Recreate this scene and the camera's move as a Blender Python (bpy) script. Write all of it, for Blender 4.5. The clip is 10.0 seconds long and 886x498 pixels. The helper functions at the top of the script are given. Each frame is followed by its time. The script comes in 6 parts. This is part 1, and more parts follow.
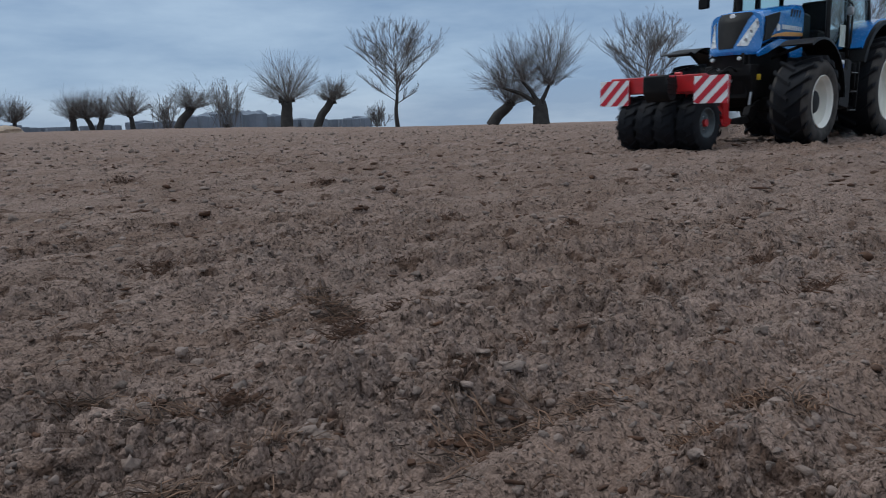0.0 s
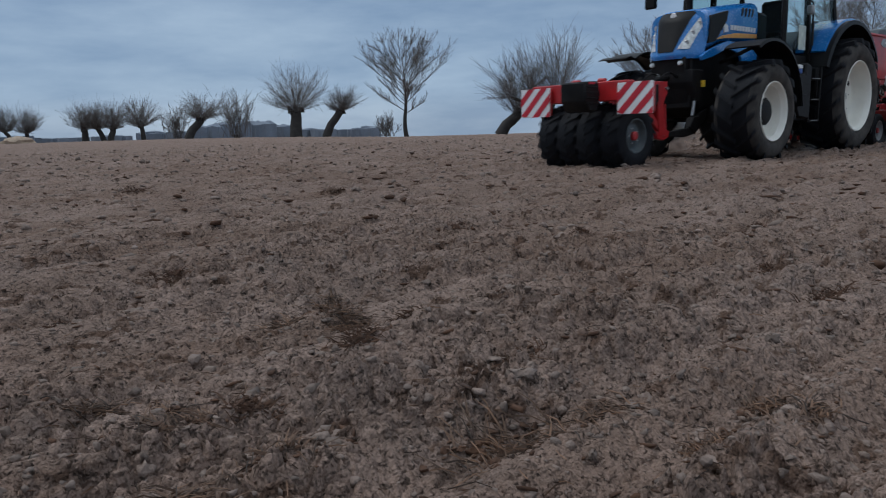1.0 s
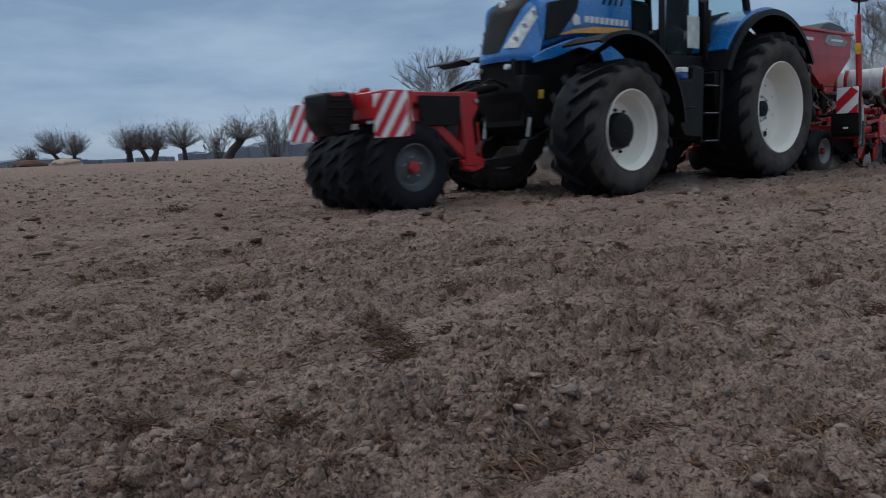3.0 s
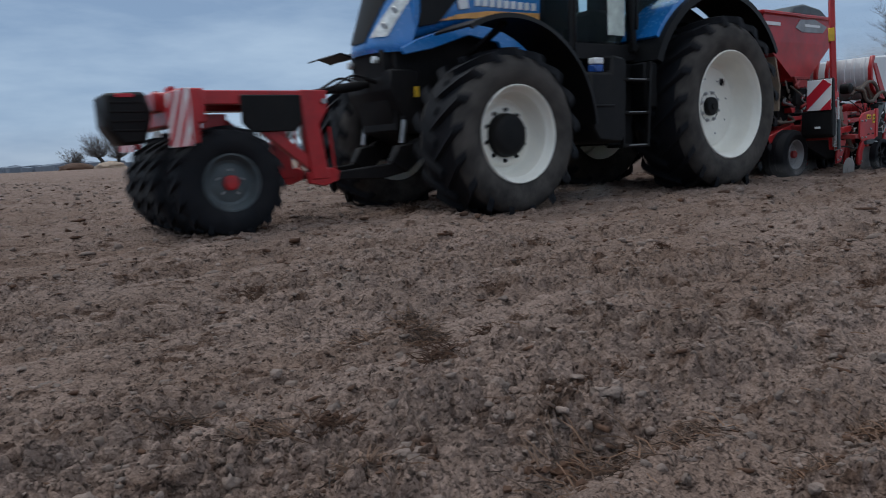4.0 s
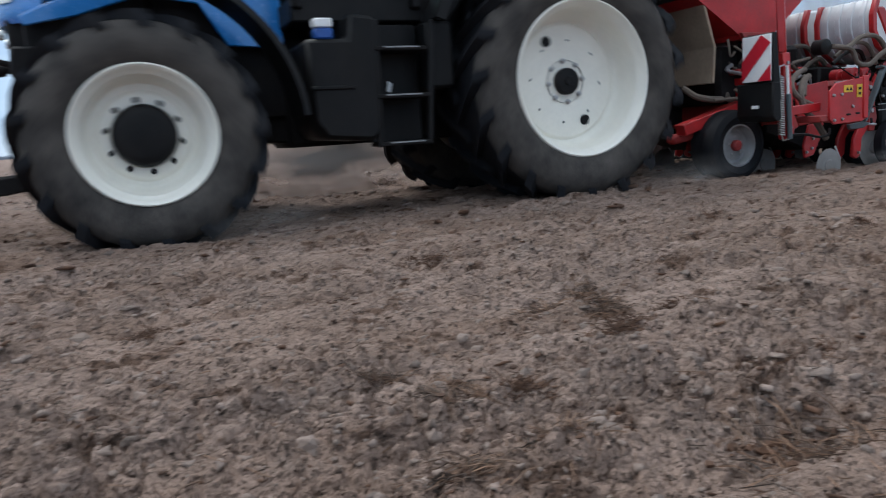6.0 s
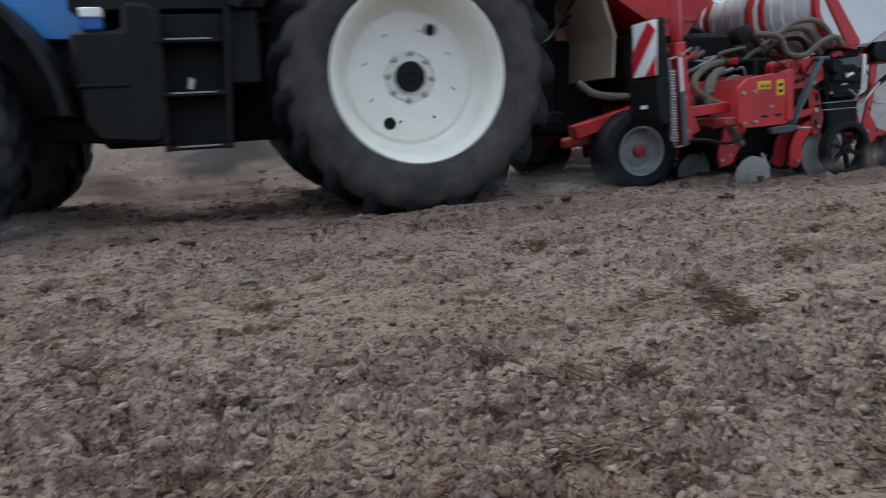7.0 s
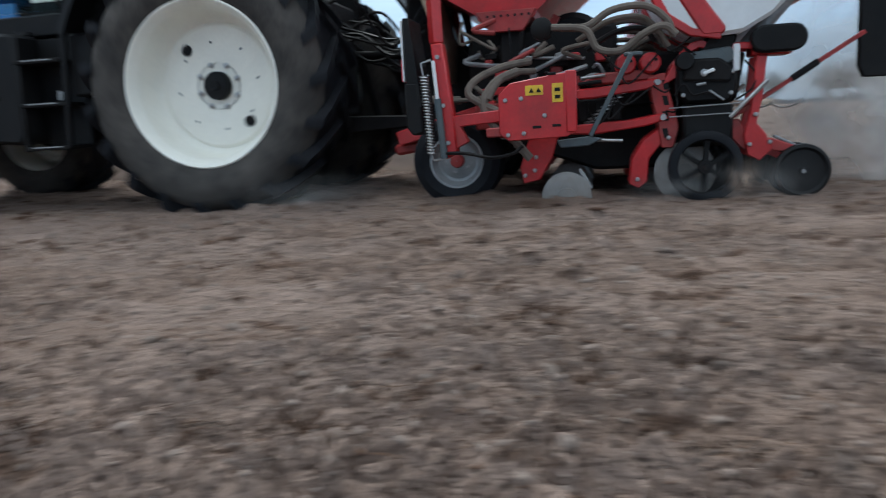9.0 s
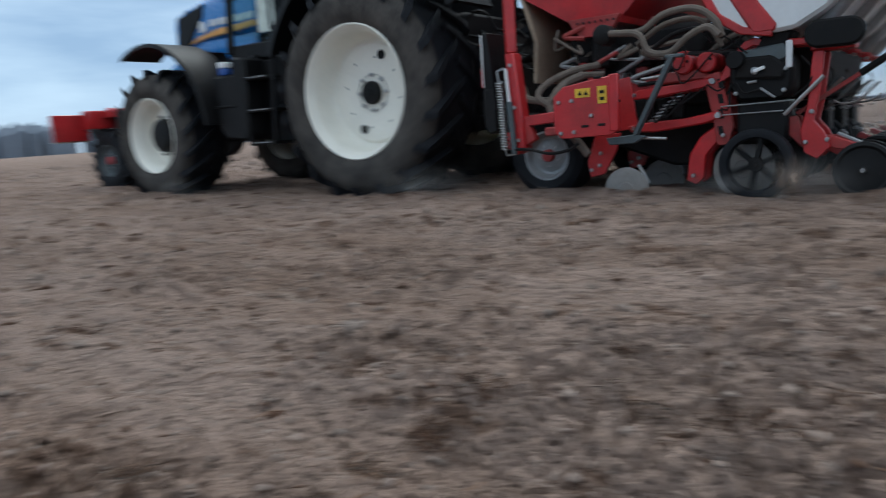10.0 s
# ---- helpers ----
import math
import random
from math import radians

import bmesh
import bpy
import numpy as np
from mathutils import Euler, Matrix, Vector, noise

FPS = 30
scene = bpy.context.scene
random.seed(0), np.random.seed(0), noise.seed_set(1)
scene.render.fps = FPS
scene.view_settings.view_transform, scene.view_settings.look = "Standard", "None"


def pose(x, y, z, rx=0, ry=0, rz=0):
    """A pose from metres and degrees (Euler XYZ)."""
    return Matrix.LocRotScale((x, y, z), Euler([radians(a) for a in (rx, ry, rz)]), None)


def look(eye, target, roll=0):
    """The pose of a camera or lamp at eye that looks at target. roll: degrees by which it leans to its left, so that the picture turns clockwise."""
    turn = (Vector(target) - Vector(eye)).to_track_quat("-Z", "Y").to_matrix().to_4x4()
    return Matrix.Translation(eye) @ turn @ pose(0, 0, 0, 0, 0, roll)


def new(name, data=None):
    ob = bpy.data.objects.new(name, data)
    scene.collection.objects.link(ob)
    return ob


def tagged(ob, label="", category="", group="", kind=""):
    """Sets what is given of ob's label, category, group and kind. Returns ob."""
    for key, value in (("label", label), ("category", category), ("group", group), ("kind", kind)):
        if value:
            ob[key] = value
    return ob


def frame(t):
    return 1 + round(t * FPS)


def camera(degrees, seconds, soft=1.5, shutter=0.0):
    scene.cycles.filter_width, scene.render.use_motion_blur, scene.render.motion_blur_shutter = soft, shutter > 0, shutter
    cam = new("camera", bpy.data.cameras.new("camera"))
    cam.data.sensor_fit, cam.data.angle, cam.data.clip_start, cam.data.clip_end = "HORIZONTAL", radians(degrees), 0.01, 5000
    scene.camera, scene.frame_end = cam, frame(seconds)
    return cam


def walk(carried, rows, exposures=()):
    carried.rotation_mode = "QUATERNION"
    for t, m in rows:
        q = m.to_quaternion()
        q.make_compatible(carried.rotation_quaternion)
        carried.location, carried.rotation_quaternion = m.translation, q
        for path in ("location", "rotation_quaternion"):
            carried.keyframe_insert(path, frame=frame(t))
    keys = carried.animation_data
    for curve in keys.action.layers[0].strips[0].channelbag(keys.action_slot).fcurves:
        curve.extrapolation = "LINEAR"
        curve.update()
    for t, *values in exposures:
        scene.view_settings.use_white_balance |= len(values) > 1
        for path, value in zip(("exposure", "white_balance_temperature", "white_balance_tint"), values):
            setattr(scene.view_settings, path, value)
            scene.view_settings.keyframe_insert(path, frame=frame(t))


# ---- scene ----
CAM_ROWS = [
    (0, pose(0.016, -0.008, 0.576, 79.68, 1.58, -42.10)),
    (0.5, pose(0.011, -0.008, 0.574, 79.92, 1.62, -41.91)),
    (1, pose(0.005, -0.011, 0.574, 80.44, 1.74, -41.44)),
    (1.5, pose(0.001, -0.011, 0.572, 80.95, 1.87, -40.88)),
    (2, pose(-0.001, -0.010, 0.571, 81.42, 2.03, -40.22)),
    (2.5, pose(-0.003, -0.010, 0.570, 81.73, 2.17, -39.56)),
    (4, pose(0.006, 0.018, 0.564, 82.05, 2.87, -35.85)),
    (4.5, pose(-0.006, 0.022, 0.558, 82.18, 2.99, -33.67)),
    (5, pose(-0.007, 0.025, 0.555, 82.03, 3.48, -30.42)),
    (6.5, pose(-0.113, 0.047, 0.562, 80.17, 3.60, -20.03)),
    (7, pose(-0.127, 0.043, 0.554, 80.09, 3.29, -16.22)),
    (7.5, pose(-0.137, 0.051, 0.548, 80.29, 2.70, -13.18)),
    (8, pose(-0.161, 0.067, 0.556, 79.80, 2.01, -9.11)),
    (8.5, pose(-0.240, 0.070, 0.559, 79.39, 2.17, -1.61)),
    (9, pose(-0.357, -0.001, 0.540, 79.89, 3.16, 11.81)),
    (9.5, pose(-0.505, -0.000, 0.522, 80.21, 3.30, 23.42)),
    (10, pose(-0.609, -0.044, 0.520, 80.52, 3.89, 36.01)),
]
cam = camera(62.71, 10.0, soft=1.0, shutter=0.8)
walk(cam, CAM_ROWS, exposures=((0, 0.0, 5780, 4), (1.0, -0.15, 5780, 4), (2.5, -0.2, 5780, 4), (4.0, 0.0, 5830, 5), (4.5, 0.15, 5850, 5), (5.2, 0.45, 5900, 6), (6.5, 0.78, 5800, 2), (7.5, 0.66, 5750, 0), (8.0, 0.72, 5720, -2), (9.0, 0.78, 5740, -1), (10, 0.54, 5780, 0)))

# where the front axle stands along the track, by time
TRACK_Y = 4.578
TRAVEL = [(0, 12.065), (0.5, 11.115), (1, 10.084), (1.5, 9.124), (2, 8.078), (2.5, 7.088), (4, 4.083), (4.5, 3.079), (5, 2.044),
          (6.5, -0.935), (7, -1.945), (7.5, -2.892), (8, -3.95), (8.5, -4.975), (9, -5.969), (9.5, -6.911), (10, -7.875)]


def travel(t):
    return float(np.interp(t, [a for a, b in TRAVEL], [b for a, b in TRAVEL]))


# ---- world and light ----
world = bpy.data.worlds.new("world")
scene.world = world
world.use_nodes = True
wn, wl = world.node_tree.nodes, world.node_tree.links
wn.clear()
w_out, w_bg = wn.new("ShaderNodeOutputWorld"), wn.new("ShaderNodeBackground")
w_sky = wn.new("ShaderNodeTexSky")
w_sky.sky_type, w_sky.sun_disc = "NISHITA", False
w_sky.sun_elevation, w_sky.sun_rotation = radians(60), radians(329)
w_co, w_map = wn.new("ShaderNodeTexCoord"), wn.new("ShaderNodeMapping")
w_map.inputs["Scale"].default_value = (2.2, 2.2, 9.0)
w_noise = wn.new("ShaderNodeTexNoise")
w_noise.inputs["Scale"].default_value, w_noise.inputs["Detail"].default_value, w_noise.inputs["Roughness"].default_value = 1.6, 6, 0.55
w_sep = wn.new("ShaderNodeSeparateXYZ")
w_lift = wn.new("ShaderNodeValToRGB")
w_lift.color_ramp.elements[0].position, w_lift.color_ramp.elements[0].color = 0.0, (3.7, 4.3, 5.2, 1)
w_lift.color_ramp.elements[1].position, w_lift.color_ramp.elements[1].color = 1.0, (8.8, 9.0, 9.4, 1)
for at, col in ((0.05, (3.3, 4.1, 5.3, 1)), (0.22, (3.0, 3.75, 4.9, 1)), (0.45, (5.6, 6.0, 6.6, 1))):
    w_lift.color_ramp.elements.new(at).color = col
w_cloud = wn.new("ShaderNodeValToRGB")
w_cloud.color_ramp.elements[0].position, w_cloud.color_ramp.elements[0].color = 0.38, (0.82, 0.86, 0.92, 1)
w_cloud.color_ramp.elements[1].position, w_cloud.color_ramp.elements[1].color = 0.66, (1.35, 1.28, 1.2, 1)
w_mul, w_mix = wn.new("ShaderNodeMixRGB"), wn.new("ShaderNodeMixRGB")
w_mul.blend_type, w_mul.inputs[0].default_value = "MULTIPLY", 1.0
w_mix.inputs[0].default_value = 0.92
w_bg.inputs["Strength"].default_value = 0.1
wl.new(w_co.outputs["Generated"], w_map.inputs[0])
wl.new(w_map.outputs[0], w_noise.inputs["Vector"])
wl.new(w_co.outputs["Generated"], w_sep.inputs[0])
wl.new(w_sep.outputs["Z"], w_lift.inputs[0])
wl.new(w_noise.outputs["Fac"], w_cloud.inputs[0])
wl.new(w_lift.outputs[0], w_mul.inputs[1])
wl.new(w_cloud.outputs[0], w_mul.inputs[2])
wl.new(w_sky.outputs[0], w_mix.inputs[1])
wl.new(w_mul.outputs[0], w_mix.inputs[2])
wl.new(w_mix.outputs[0], w_bg.inputs["Color"])
wl.new(w_bg.outputs[0], w_out.inputs[0])
sun = new("sun", bpy.data.lights.new("sun", "SUN"))
sun.data.energy, sun.data.angle, sun.data.color = 1.1, radians(18), (1.0, 0.94, 0.88)
sun.matrix_world = look((-3, 5, 10), (0, 0, 0))


# ---- materials ----
def material(name, colour, rough=0.6, metal=0.0, grain=None, dark=0.7, light=1.25, scale=8.0, bump=0.0, bump_scale=60.0, dust=0.0,
             coat=0.0, dust_colour=(0.2, 0.155, 0.125)):
    """A surface with two scales of variation, fine relief and a film of field dust."""
    m = bpy.data.materials.new(name)
    m.use_nodes = True
    n, l = m.node_tree.nodes, m.node_tree.links
    b = n["Principled BSDF"]
    co = n.new("ShaderNodeTexCoord")
    big, fine = n.new("ShaderNodeTexNoise"), n.new("ShaderNodeTexNoise")
    big.inputs["Scale"].default_value, big.inputs["Detail"].default_value = scale, 5
    fine.inputs["Scale"].default_value, fine.inputs["Detail"].default_value = scale * 9, 4
    add = n.new("ShaderNodeMath")
    add.operation = "MULTIPLY_ADD"
    add.inputs[1].default_value, add.inputs[2].default_value = 0.4, 0.0
    ramp = n.new("ShaderNodeValToRGB")
    ramp.color_ramp.elements[0].position, ramp.color_ramp.elements[1].position = 0.45, 0.95
    ramp.color_ramp.elements[0].color = (*[c * dark for c in colour], 1)
    ramp.color_ramp.elements[1].color = (*[min(0.95, c * light) for c in colour], 1)
    l.new(co.outputs["Object"], big.inputs["Vector"])
    l.new(co.outputs["Object"], fine.inputs["Vector"])
    l.new(fine.outputs["Fac"], add.inputs[0])
    l.new(big.outputs["Fac"], add.inputs[2])
    l.new(add.outputs[0], ramp.inputs[0])
    last = ramp.outputs[0]
    if dust:
        dn, dr, dm = n.new("ShaderNodeTexNoise"), n.new("ShaderNodeMapRange"), n.new("ShaderNodeMixRGB")
        dn.inputs["Scale"].default_value, dn.inputs["Detail"].default_value, dn.inputs["Roughness"].default_value = scale * 0.6, 7, 0.65
        dr.inputs["From Min"].default_value, dr.inputs["From Max"].default_value, dr.inputs["To Max"].default_value = 0.3, 0.75, dust
        l.new(co.outputs["Object"], dn.inputs["Vector"])
        l.new(dn.outputs["Fac"], dr.inputs["Value"])
        l.new(dr.outputs[0], dm.inputs[0])
        l.new(last, dm.inputs[1])
        dm.inputs[2].default_value = (*dust_colour, 1)
        last = dm.outputs[0]
    l.new(last, b.inputs["Base Color"])
    rr = n.new("ShaderNodeMapRange")
    rr.inputs["To Min"].default_value, rr.inputs["To Max"].default_value = max(0.05, rough - 0.12), min(1, rough + 0.12)
    l.new(fine.outputs["Fac"], rr.inputs["Value"])
    l.new(rr.outputs[0], b.inputs["Roughness"])
    b.inputs["Metallic"].default_value = metal
    b.inputs["Coat Weight"].default_value = coat
    b.inputs["Coat Roughness"].default_value = 0.15
    if bump:
        bn, bp = n.new("ShaderNodeTexNoise"), n.new("ShaderNodeBump")
        bn.inputs["Scale"].default_value, bn.inputs["Detail"].default_value = bump_scale, 6
        bp.inputs["Strength"].default_value, bp.inputs["Distance"].default_value = bump, 0.01
        l.new(co.outputs["Object"], bn.inputs["Vector"])
        l.new(bn.outputs["Fac"], bp.inputs["Height"])
        l.new(bp.outputs[0], b.inputs["Normal"])
    return m


def soil(name):
    """Dry grey-brown soil with warmer brown patches drawn out along the drill rows."""
    m = material(name, (0.262, 0.190, 0.155), rough=0.95, scale=3.0, dark=0.82, light=1.2, bump=1.0, bump_scale=85.0)
    m.node_tree.nodes["Principled BSDF"].inputs["Specular IOR Level"].default_value = 0.12
    m.node_tree.nodes["Bump"].inputs["Distance"].default_value = 0.02
    n, l = m.node_tree.nodes, m.node_tree.links
    b = n["Principled BSDF"]
    co = n.new("ShaderNodeTexCoord")
    last = n["Bump"].outputs[0]
    for scale, deep in ((95.0, 0.006), (42.0, 0.010)):
        cell, warp, add, bump = n.new("ShaderNodeTexVoronoi"), n.new("ShaderNodeTexNoise"), n.new("ShaderNodeMixRGB"), n.new("ShaderNodeBump")
        cell.inputs["Scale"].default_value, cell.inputs["Randomness"].default_value = scale, 1.0
        warp.inputs["Scale"].default_value, warp.inputs["Detail"].default_value = scale * 0.8, 3
        add.blend_type, add.inputs[0].default_value = "ADD", 0.7 / scale
        bump.invert = True
        bump.inputs["Strength"].default_value, bump.inputs["Distance"].default_value = 1.0, deep
        l.new(co.outputs["Object"], warp.inputs["Vector"])
        l.new(co.outputs["Object"], add.inputs[1])
        l.new(warp.outputs["Color"], add.inputs[2])
        l.new(add.outputs[0], cell.inputs["Vector"])
        l.new(cell.outputs["Distance"], bump.inputs["Height"])
        l.new(last, bump.inputs["Normal"])
        last = bump.outputs[0]
    l.new(last, b.inputs["Normal"])
    base = b.inputs["Base Color"].links[0].from_socket
    co, rows = n.new("ShaderNodeTexCoord"), n.new("ShaderNodeMapping")
    rows.inputs["Scale"].default_value = (0.55, 1.7, 1.0)
    l.new(co.outputs["Object"], rows.inputs[0])
    for scale, lo, hi, colour, most in ((0.9, 0.42, 0.68, (0.178, 0.114, 0.082), 0.8), (9.0, 0.55, 0.63, (0.095, 0.056, 0.038), 0.85), (3.1, 0.6, 0.72, (0.31, 0.245, 0.205), 0.7)):
        wide, rng, mix = n.new("ShaderNodeTexNoise"), n.new("ShaderNodeMapRange"), n.new("ShaderNodeMixRGB")
        wide.inputs["Scale"].default_value, wide.inputs["Detail"].default_value, wide.inputs["Roughness"].default_value = scale, 8, 0.62
        rng.inputs["From Min"].default_value, rng.inputs["From Max"].default_value, rng.inputs["To Max"].default_value = lo, hi, most
        mix.inputs[2].default_value = (*colour, 1)
        l.new(rows.outputs[0], wide.inputs["Vector"])
        l.new(wide.outputs["Fac"], rng.inputs["Value"])
        l.new(rng.outputs[0], mix.inputs[0])
        l.new(base, mix.inputs[1])
        base = mix.outputs[0]
    l.new(base, b.inputs["Base Color"])
    return m


def speckle(m, scale, lo, hi, p0=0.36, p1=0.62):
    """Crumbs and debris of darker and paler shade."""
    n, l = m.node_tree.nodes, m.node_tree.links
    b = n["Principled BSDF"]
    base = b.inputs["Base Color"].links[0].from_socket
    co, tex, rng, mul = n.new("ShaderNodeTexCoord"), n.new("ShaderNodeTexNoise"), n.new("ShaderNodeMapRange"), n.new("ShaderNodeMixRGB")
    tex.inputs["Scale"].default_value, tex.inputs["Detail"].default_value, tex.inputs["Roughness"].default_value = scale, 3, 0.7
    rng.inputs["From Min"].default_value, rng.inputs["From Max"].default_value = p0, p1
    rng.inputs["To Min"].default_value, rng.inputs["To Max"].default_value = lo, hi
    mul.blend_type, mul.inputs[0].default_value = "MULTIPLY", 1.0
    l.new(co.outputs["Object"], tex.inputs["Vector"])
    l.new(tex.outputs["Fac"], rng.inputs["Value"])
    l.new(base, mul.inputs[1])
    l.new(rng.outputs[0], mul.inputs[2])
    l.new(mul.outputs[0], b.inputs["Base Color"])


SOIL = soil("dry tilled soil")
speckle(SOIL, 40.0, 0.32, 1.05, 0.345, 0.425)
speckle(SOIL, 150.0, 0.8, 1.12, 0.36, 0.6)
CLOD = material("dry soil crumb", (0.245, 0.183, 0.15), rough=0.95, scale=4.0, dark=0.75, light=1.25, bump=0.8, bump_scale=90)
def vary_pieces(m, lo, hi):
    """Each loose piece of the mesh gets its own shade."""
    n, l = m.node_tree.nodes, m.node_tree.links
    b = n["Principled BSDF"]
    base = b.inputs["Base Color"].links[0].from_socket
    geo, rng, mul = n.new("ShaderNodeNewGeometry"), n.new("ShaderNodeMapRange"), n.new("ShaderNodeMixRGB")
    rng.inputs["To Min"].default_value, rng.inputs["To Max"].default_value = lo, hi
    mul.blend_type, mul.inputs[0].default_value = "MULTIPLY", 1.0
    l.new(geo.outputs["Random Per Island"], rng.inputs["Value"])
    l.new(base, mul.inputs[1])
    l.new(rng.outputs[0], mul.inputs[2])
    l.new(mul.outputs[0], b.inputs["Base Color"])


vary_pieces(CLOD, 0.6, 1.05)
STRAW = material("weathered straw", (0.066, 0.037, 0.022), rough=0.8, scale=14, dark=0.45, light=1.7)
ROOT = material("dark root fibre", (0.066, 0.032, 0.017), rough=0.9, scale=20, dark=0.5, light=1.8)
vary_pieces(STRAW, 0.35, 2.6)
BARK = material("winter bark", (0.045, 0.04, 0.036), rough=0.95, scale=2, dark=0.6, light=1.3)
TWIG = material("grey willow twigs", (0.135, 0.12, 0.112), rough=0.95, scale=0.6, dark=0.7, light=1.3)
# the blue haze of the air is mixed into this base colour
FAR_HAZED = material("haze-blue distant woodland", (0.17, 0.195, 0.235), rough=1.0, scale=0.05, dark=0.8, light=1.2)
BLUE = material("blue tractor paint", (0.02, 0.18, 0.52), rough=0.25, scale=3, dark=0.88, light=1.1, dust=0.05, coat=0.8)
BLACK = material("black plastic", (0.006, 0.0065, 0.0075), rough=0.5, scale=5, dust=0.05, bump=0.1)
# cast iron parts, and the blocks that stand for shade inside the planter
FRAME = material("dark cast iron and shade fill", (0.006, 0.006, 0.007), rough=0.65, metal=0.0, scale=6, dust=0.06, bump=0.2)
RUBBER = material("tyre rubber", (0.008, 0.0095, 0.013), rough=0.7, scale=7, dust=0.05, bump=0.2)
WALL = material("dusty tyre sidewall", (0.03, 0.028, 0.027), rough=0.9, scale=7, dust=0.8, bump=0.2, dust_colour=(0.125, 0.11, 0.098))
CREAM = material("white wheel paint", (0.86, 0.83, 0.745), rough=0.4, scale=4, dark=0.93, light=1.05, dust=0.05)
RED = material("red machine paint", (0.46, 0.009, 0.014), rough=0.4, scale=5, dark=0.65, light=1.2, dust=0.14, coat=0.1)
DARKRED = material("dusty red paint", (0.36, 0.013, 0.015), rough=0.55, scale=6, dark=0.55, light=1.2, dust=0.3)
STEEL = material("worn bright steel", (0.42, 0.42, 0.42), rough=0.35, metal=0.8, scale=8, dust=0.3)
GREY = material("grey wheel rim paint", (0.30, 0.31, 0.32), rough=0.45, metal=0.3, scale=8, dust=0.35)
DISC = material("soil-caked steel", (0.30, 0.29, 0.28), rough=0.6, metal=0.3, scale=9, dust=0.75)
SLATE = material("slate grey paint", (0.055, 0.075, 0.085), rough=0.5, scale=8, dust=0.2)
WHITE = material("white plastic", (0.70, 0.71, 0.72), rough=0.4, scale=3, dark=0.9, light=1.08, dust=0.16)
SIGNWHITE = material("white reflective sheet", (0.80, 0.80, 0.80), rough=0.35, scale=6, dark=0.93, light=1.03, dust=0.08)
SIGNRED = material("red reflective sheet", (0.50, 0.012, 0.03), rough=0.35, scale=6, dark=0.9, light=1.05, dust=0.06)
YELLOW = material("yellow sticker", (0.75, 0.47, 0.02), rough=0.5, scale=8, dust=0.2)
ORANGE = material("orange stripe", (0.75, 0.36, 0.08), rough=0.4, scale=8, dust=0.08)
HOSE = material("ribbed dusty hose", (0.105, 0.084, 0.068), rough=0.85, scale=14, dust=0.5)
CABLE = material("black cable", (0.006, 0.006, 0.007), rough=0.5, scale=10, dust=0.06)
BEIGE = material("beige dusty panel", (0.36, 0.27, 0.19), rough=0.8, scale=4, dust=0.4)
LENS = material("headlight lens", (0.72, 0.74, 0.72), rough=0.12, metal=0.3, scale=20, dark=0.5, light=1.25)
PAPER = material("white notice sheet", (0.62, 0.68, 0.62), rough=0.6, scale=10)
JUGBLUE = material("blue bottle plastic", (0.02, 0.075, 0.30), rough=0.4, scale=8)
for dull in (BLACK, FRAME, RUBBER, CABLE, WALL):
    dull.node_tree.nodes["Principled BSDF"].inputs["Specular IOR Level"].default_value = 0.16


def haze(name, strength, colour=(0.60, 0.565, 0.535)):
    """Soft floating dust: thins out from the middle of a puff to its rim."""
    m = bpy.data.materials.new(name)
    m.use_nodes = True
    n, l = m.node_tree.nodes, m.node_tree.links
    n.clear()
    out, mix, clear, pale = n.new("ShaderNodeOutputMaterial"), n.new("ShaderNodeMixShader"), n.new("ShaderNodeBsdfTransparent"), n.new("ShaderNodeBsdfDiffuse")
    pale.inputs["Color"].default_value = (*colour, 1)
    co, flat, grad, tex = n.new("ShaderNodeTexCoord"), n.new("ShaderNodeMapping"), n.new("ShaderNodeTexGradient"), n.new("ShaderNodeTexNoise")
    flat.inputs["Scale"].default_value = (1, 0, 1)
    grad.gradient_type = "QUADRATIC_SPHERE"
    tex.inputs["Scale"].default_value, tex.inputs["Detail"].default_value = 1.6, 3
    rng, mul = n.new("ShaderNodeMapRange"), n.new("ShaderNodeMath")
    rng.inputs["From Min"].default_value, rng.inputs["From Max"].default_value, rng.inputs["To Max"].default_value = 0.25, 0.7, strength
    mul.operation = "MULTIPLY"
    l.new(co.outputs["Object"], flat.inputs[0])
    l.new(flat.outputs[0], grad.inputs[0])
    l.new(co.outputs["Object"], tex.inputs["Vector"])
    l.new(tex.outputs["Fac"], rng.inputs["Value"])
    l.new(rng.outputs[0], mul.inputs[0])
    l.new(grad.outputs["Fac"], mul.inputs[1])
    l.new(mul.outputs[0], mix.inputs[0])
    l.new(clear.outputs[0], mix.inputs[1])
    l.new(pale.outputs[0], mix.inputs[2])
    l.new(mix.outputs[0], out.inputs[0])
    return m


HAZE, THIN = haze("floating soil dust", 2.6), haze("thin soil dust", 0.3)
SPRAY = haze("flying brown soil", 1.5, (0.33, 0.235, 0.175))
GLASS = bpy.data.materials.new("cab glass")
GLASS.use_nodes = True
_g = GLASS.node_tree.nodes["Principled BSDF"]
_g.inputs["Base Color"].default_value = (0.72, 0.86, 0.84, 1)
_g.inputs["Roughness"].default_value = 0.02
_g.inputs["Transmission Weight"].default_value = 1.0
_g.inputs["IOR"].default_value = 1.1


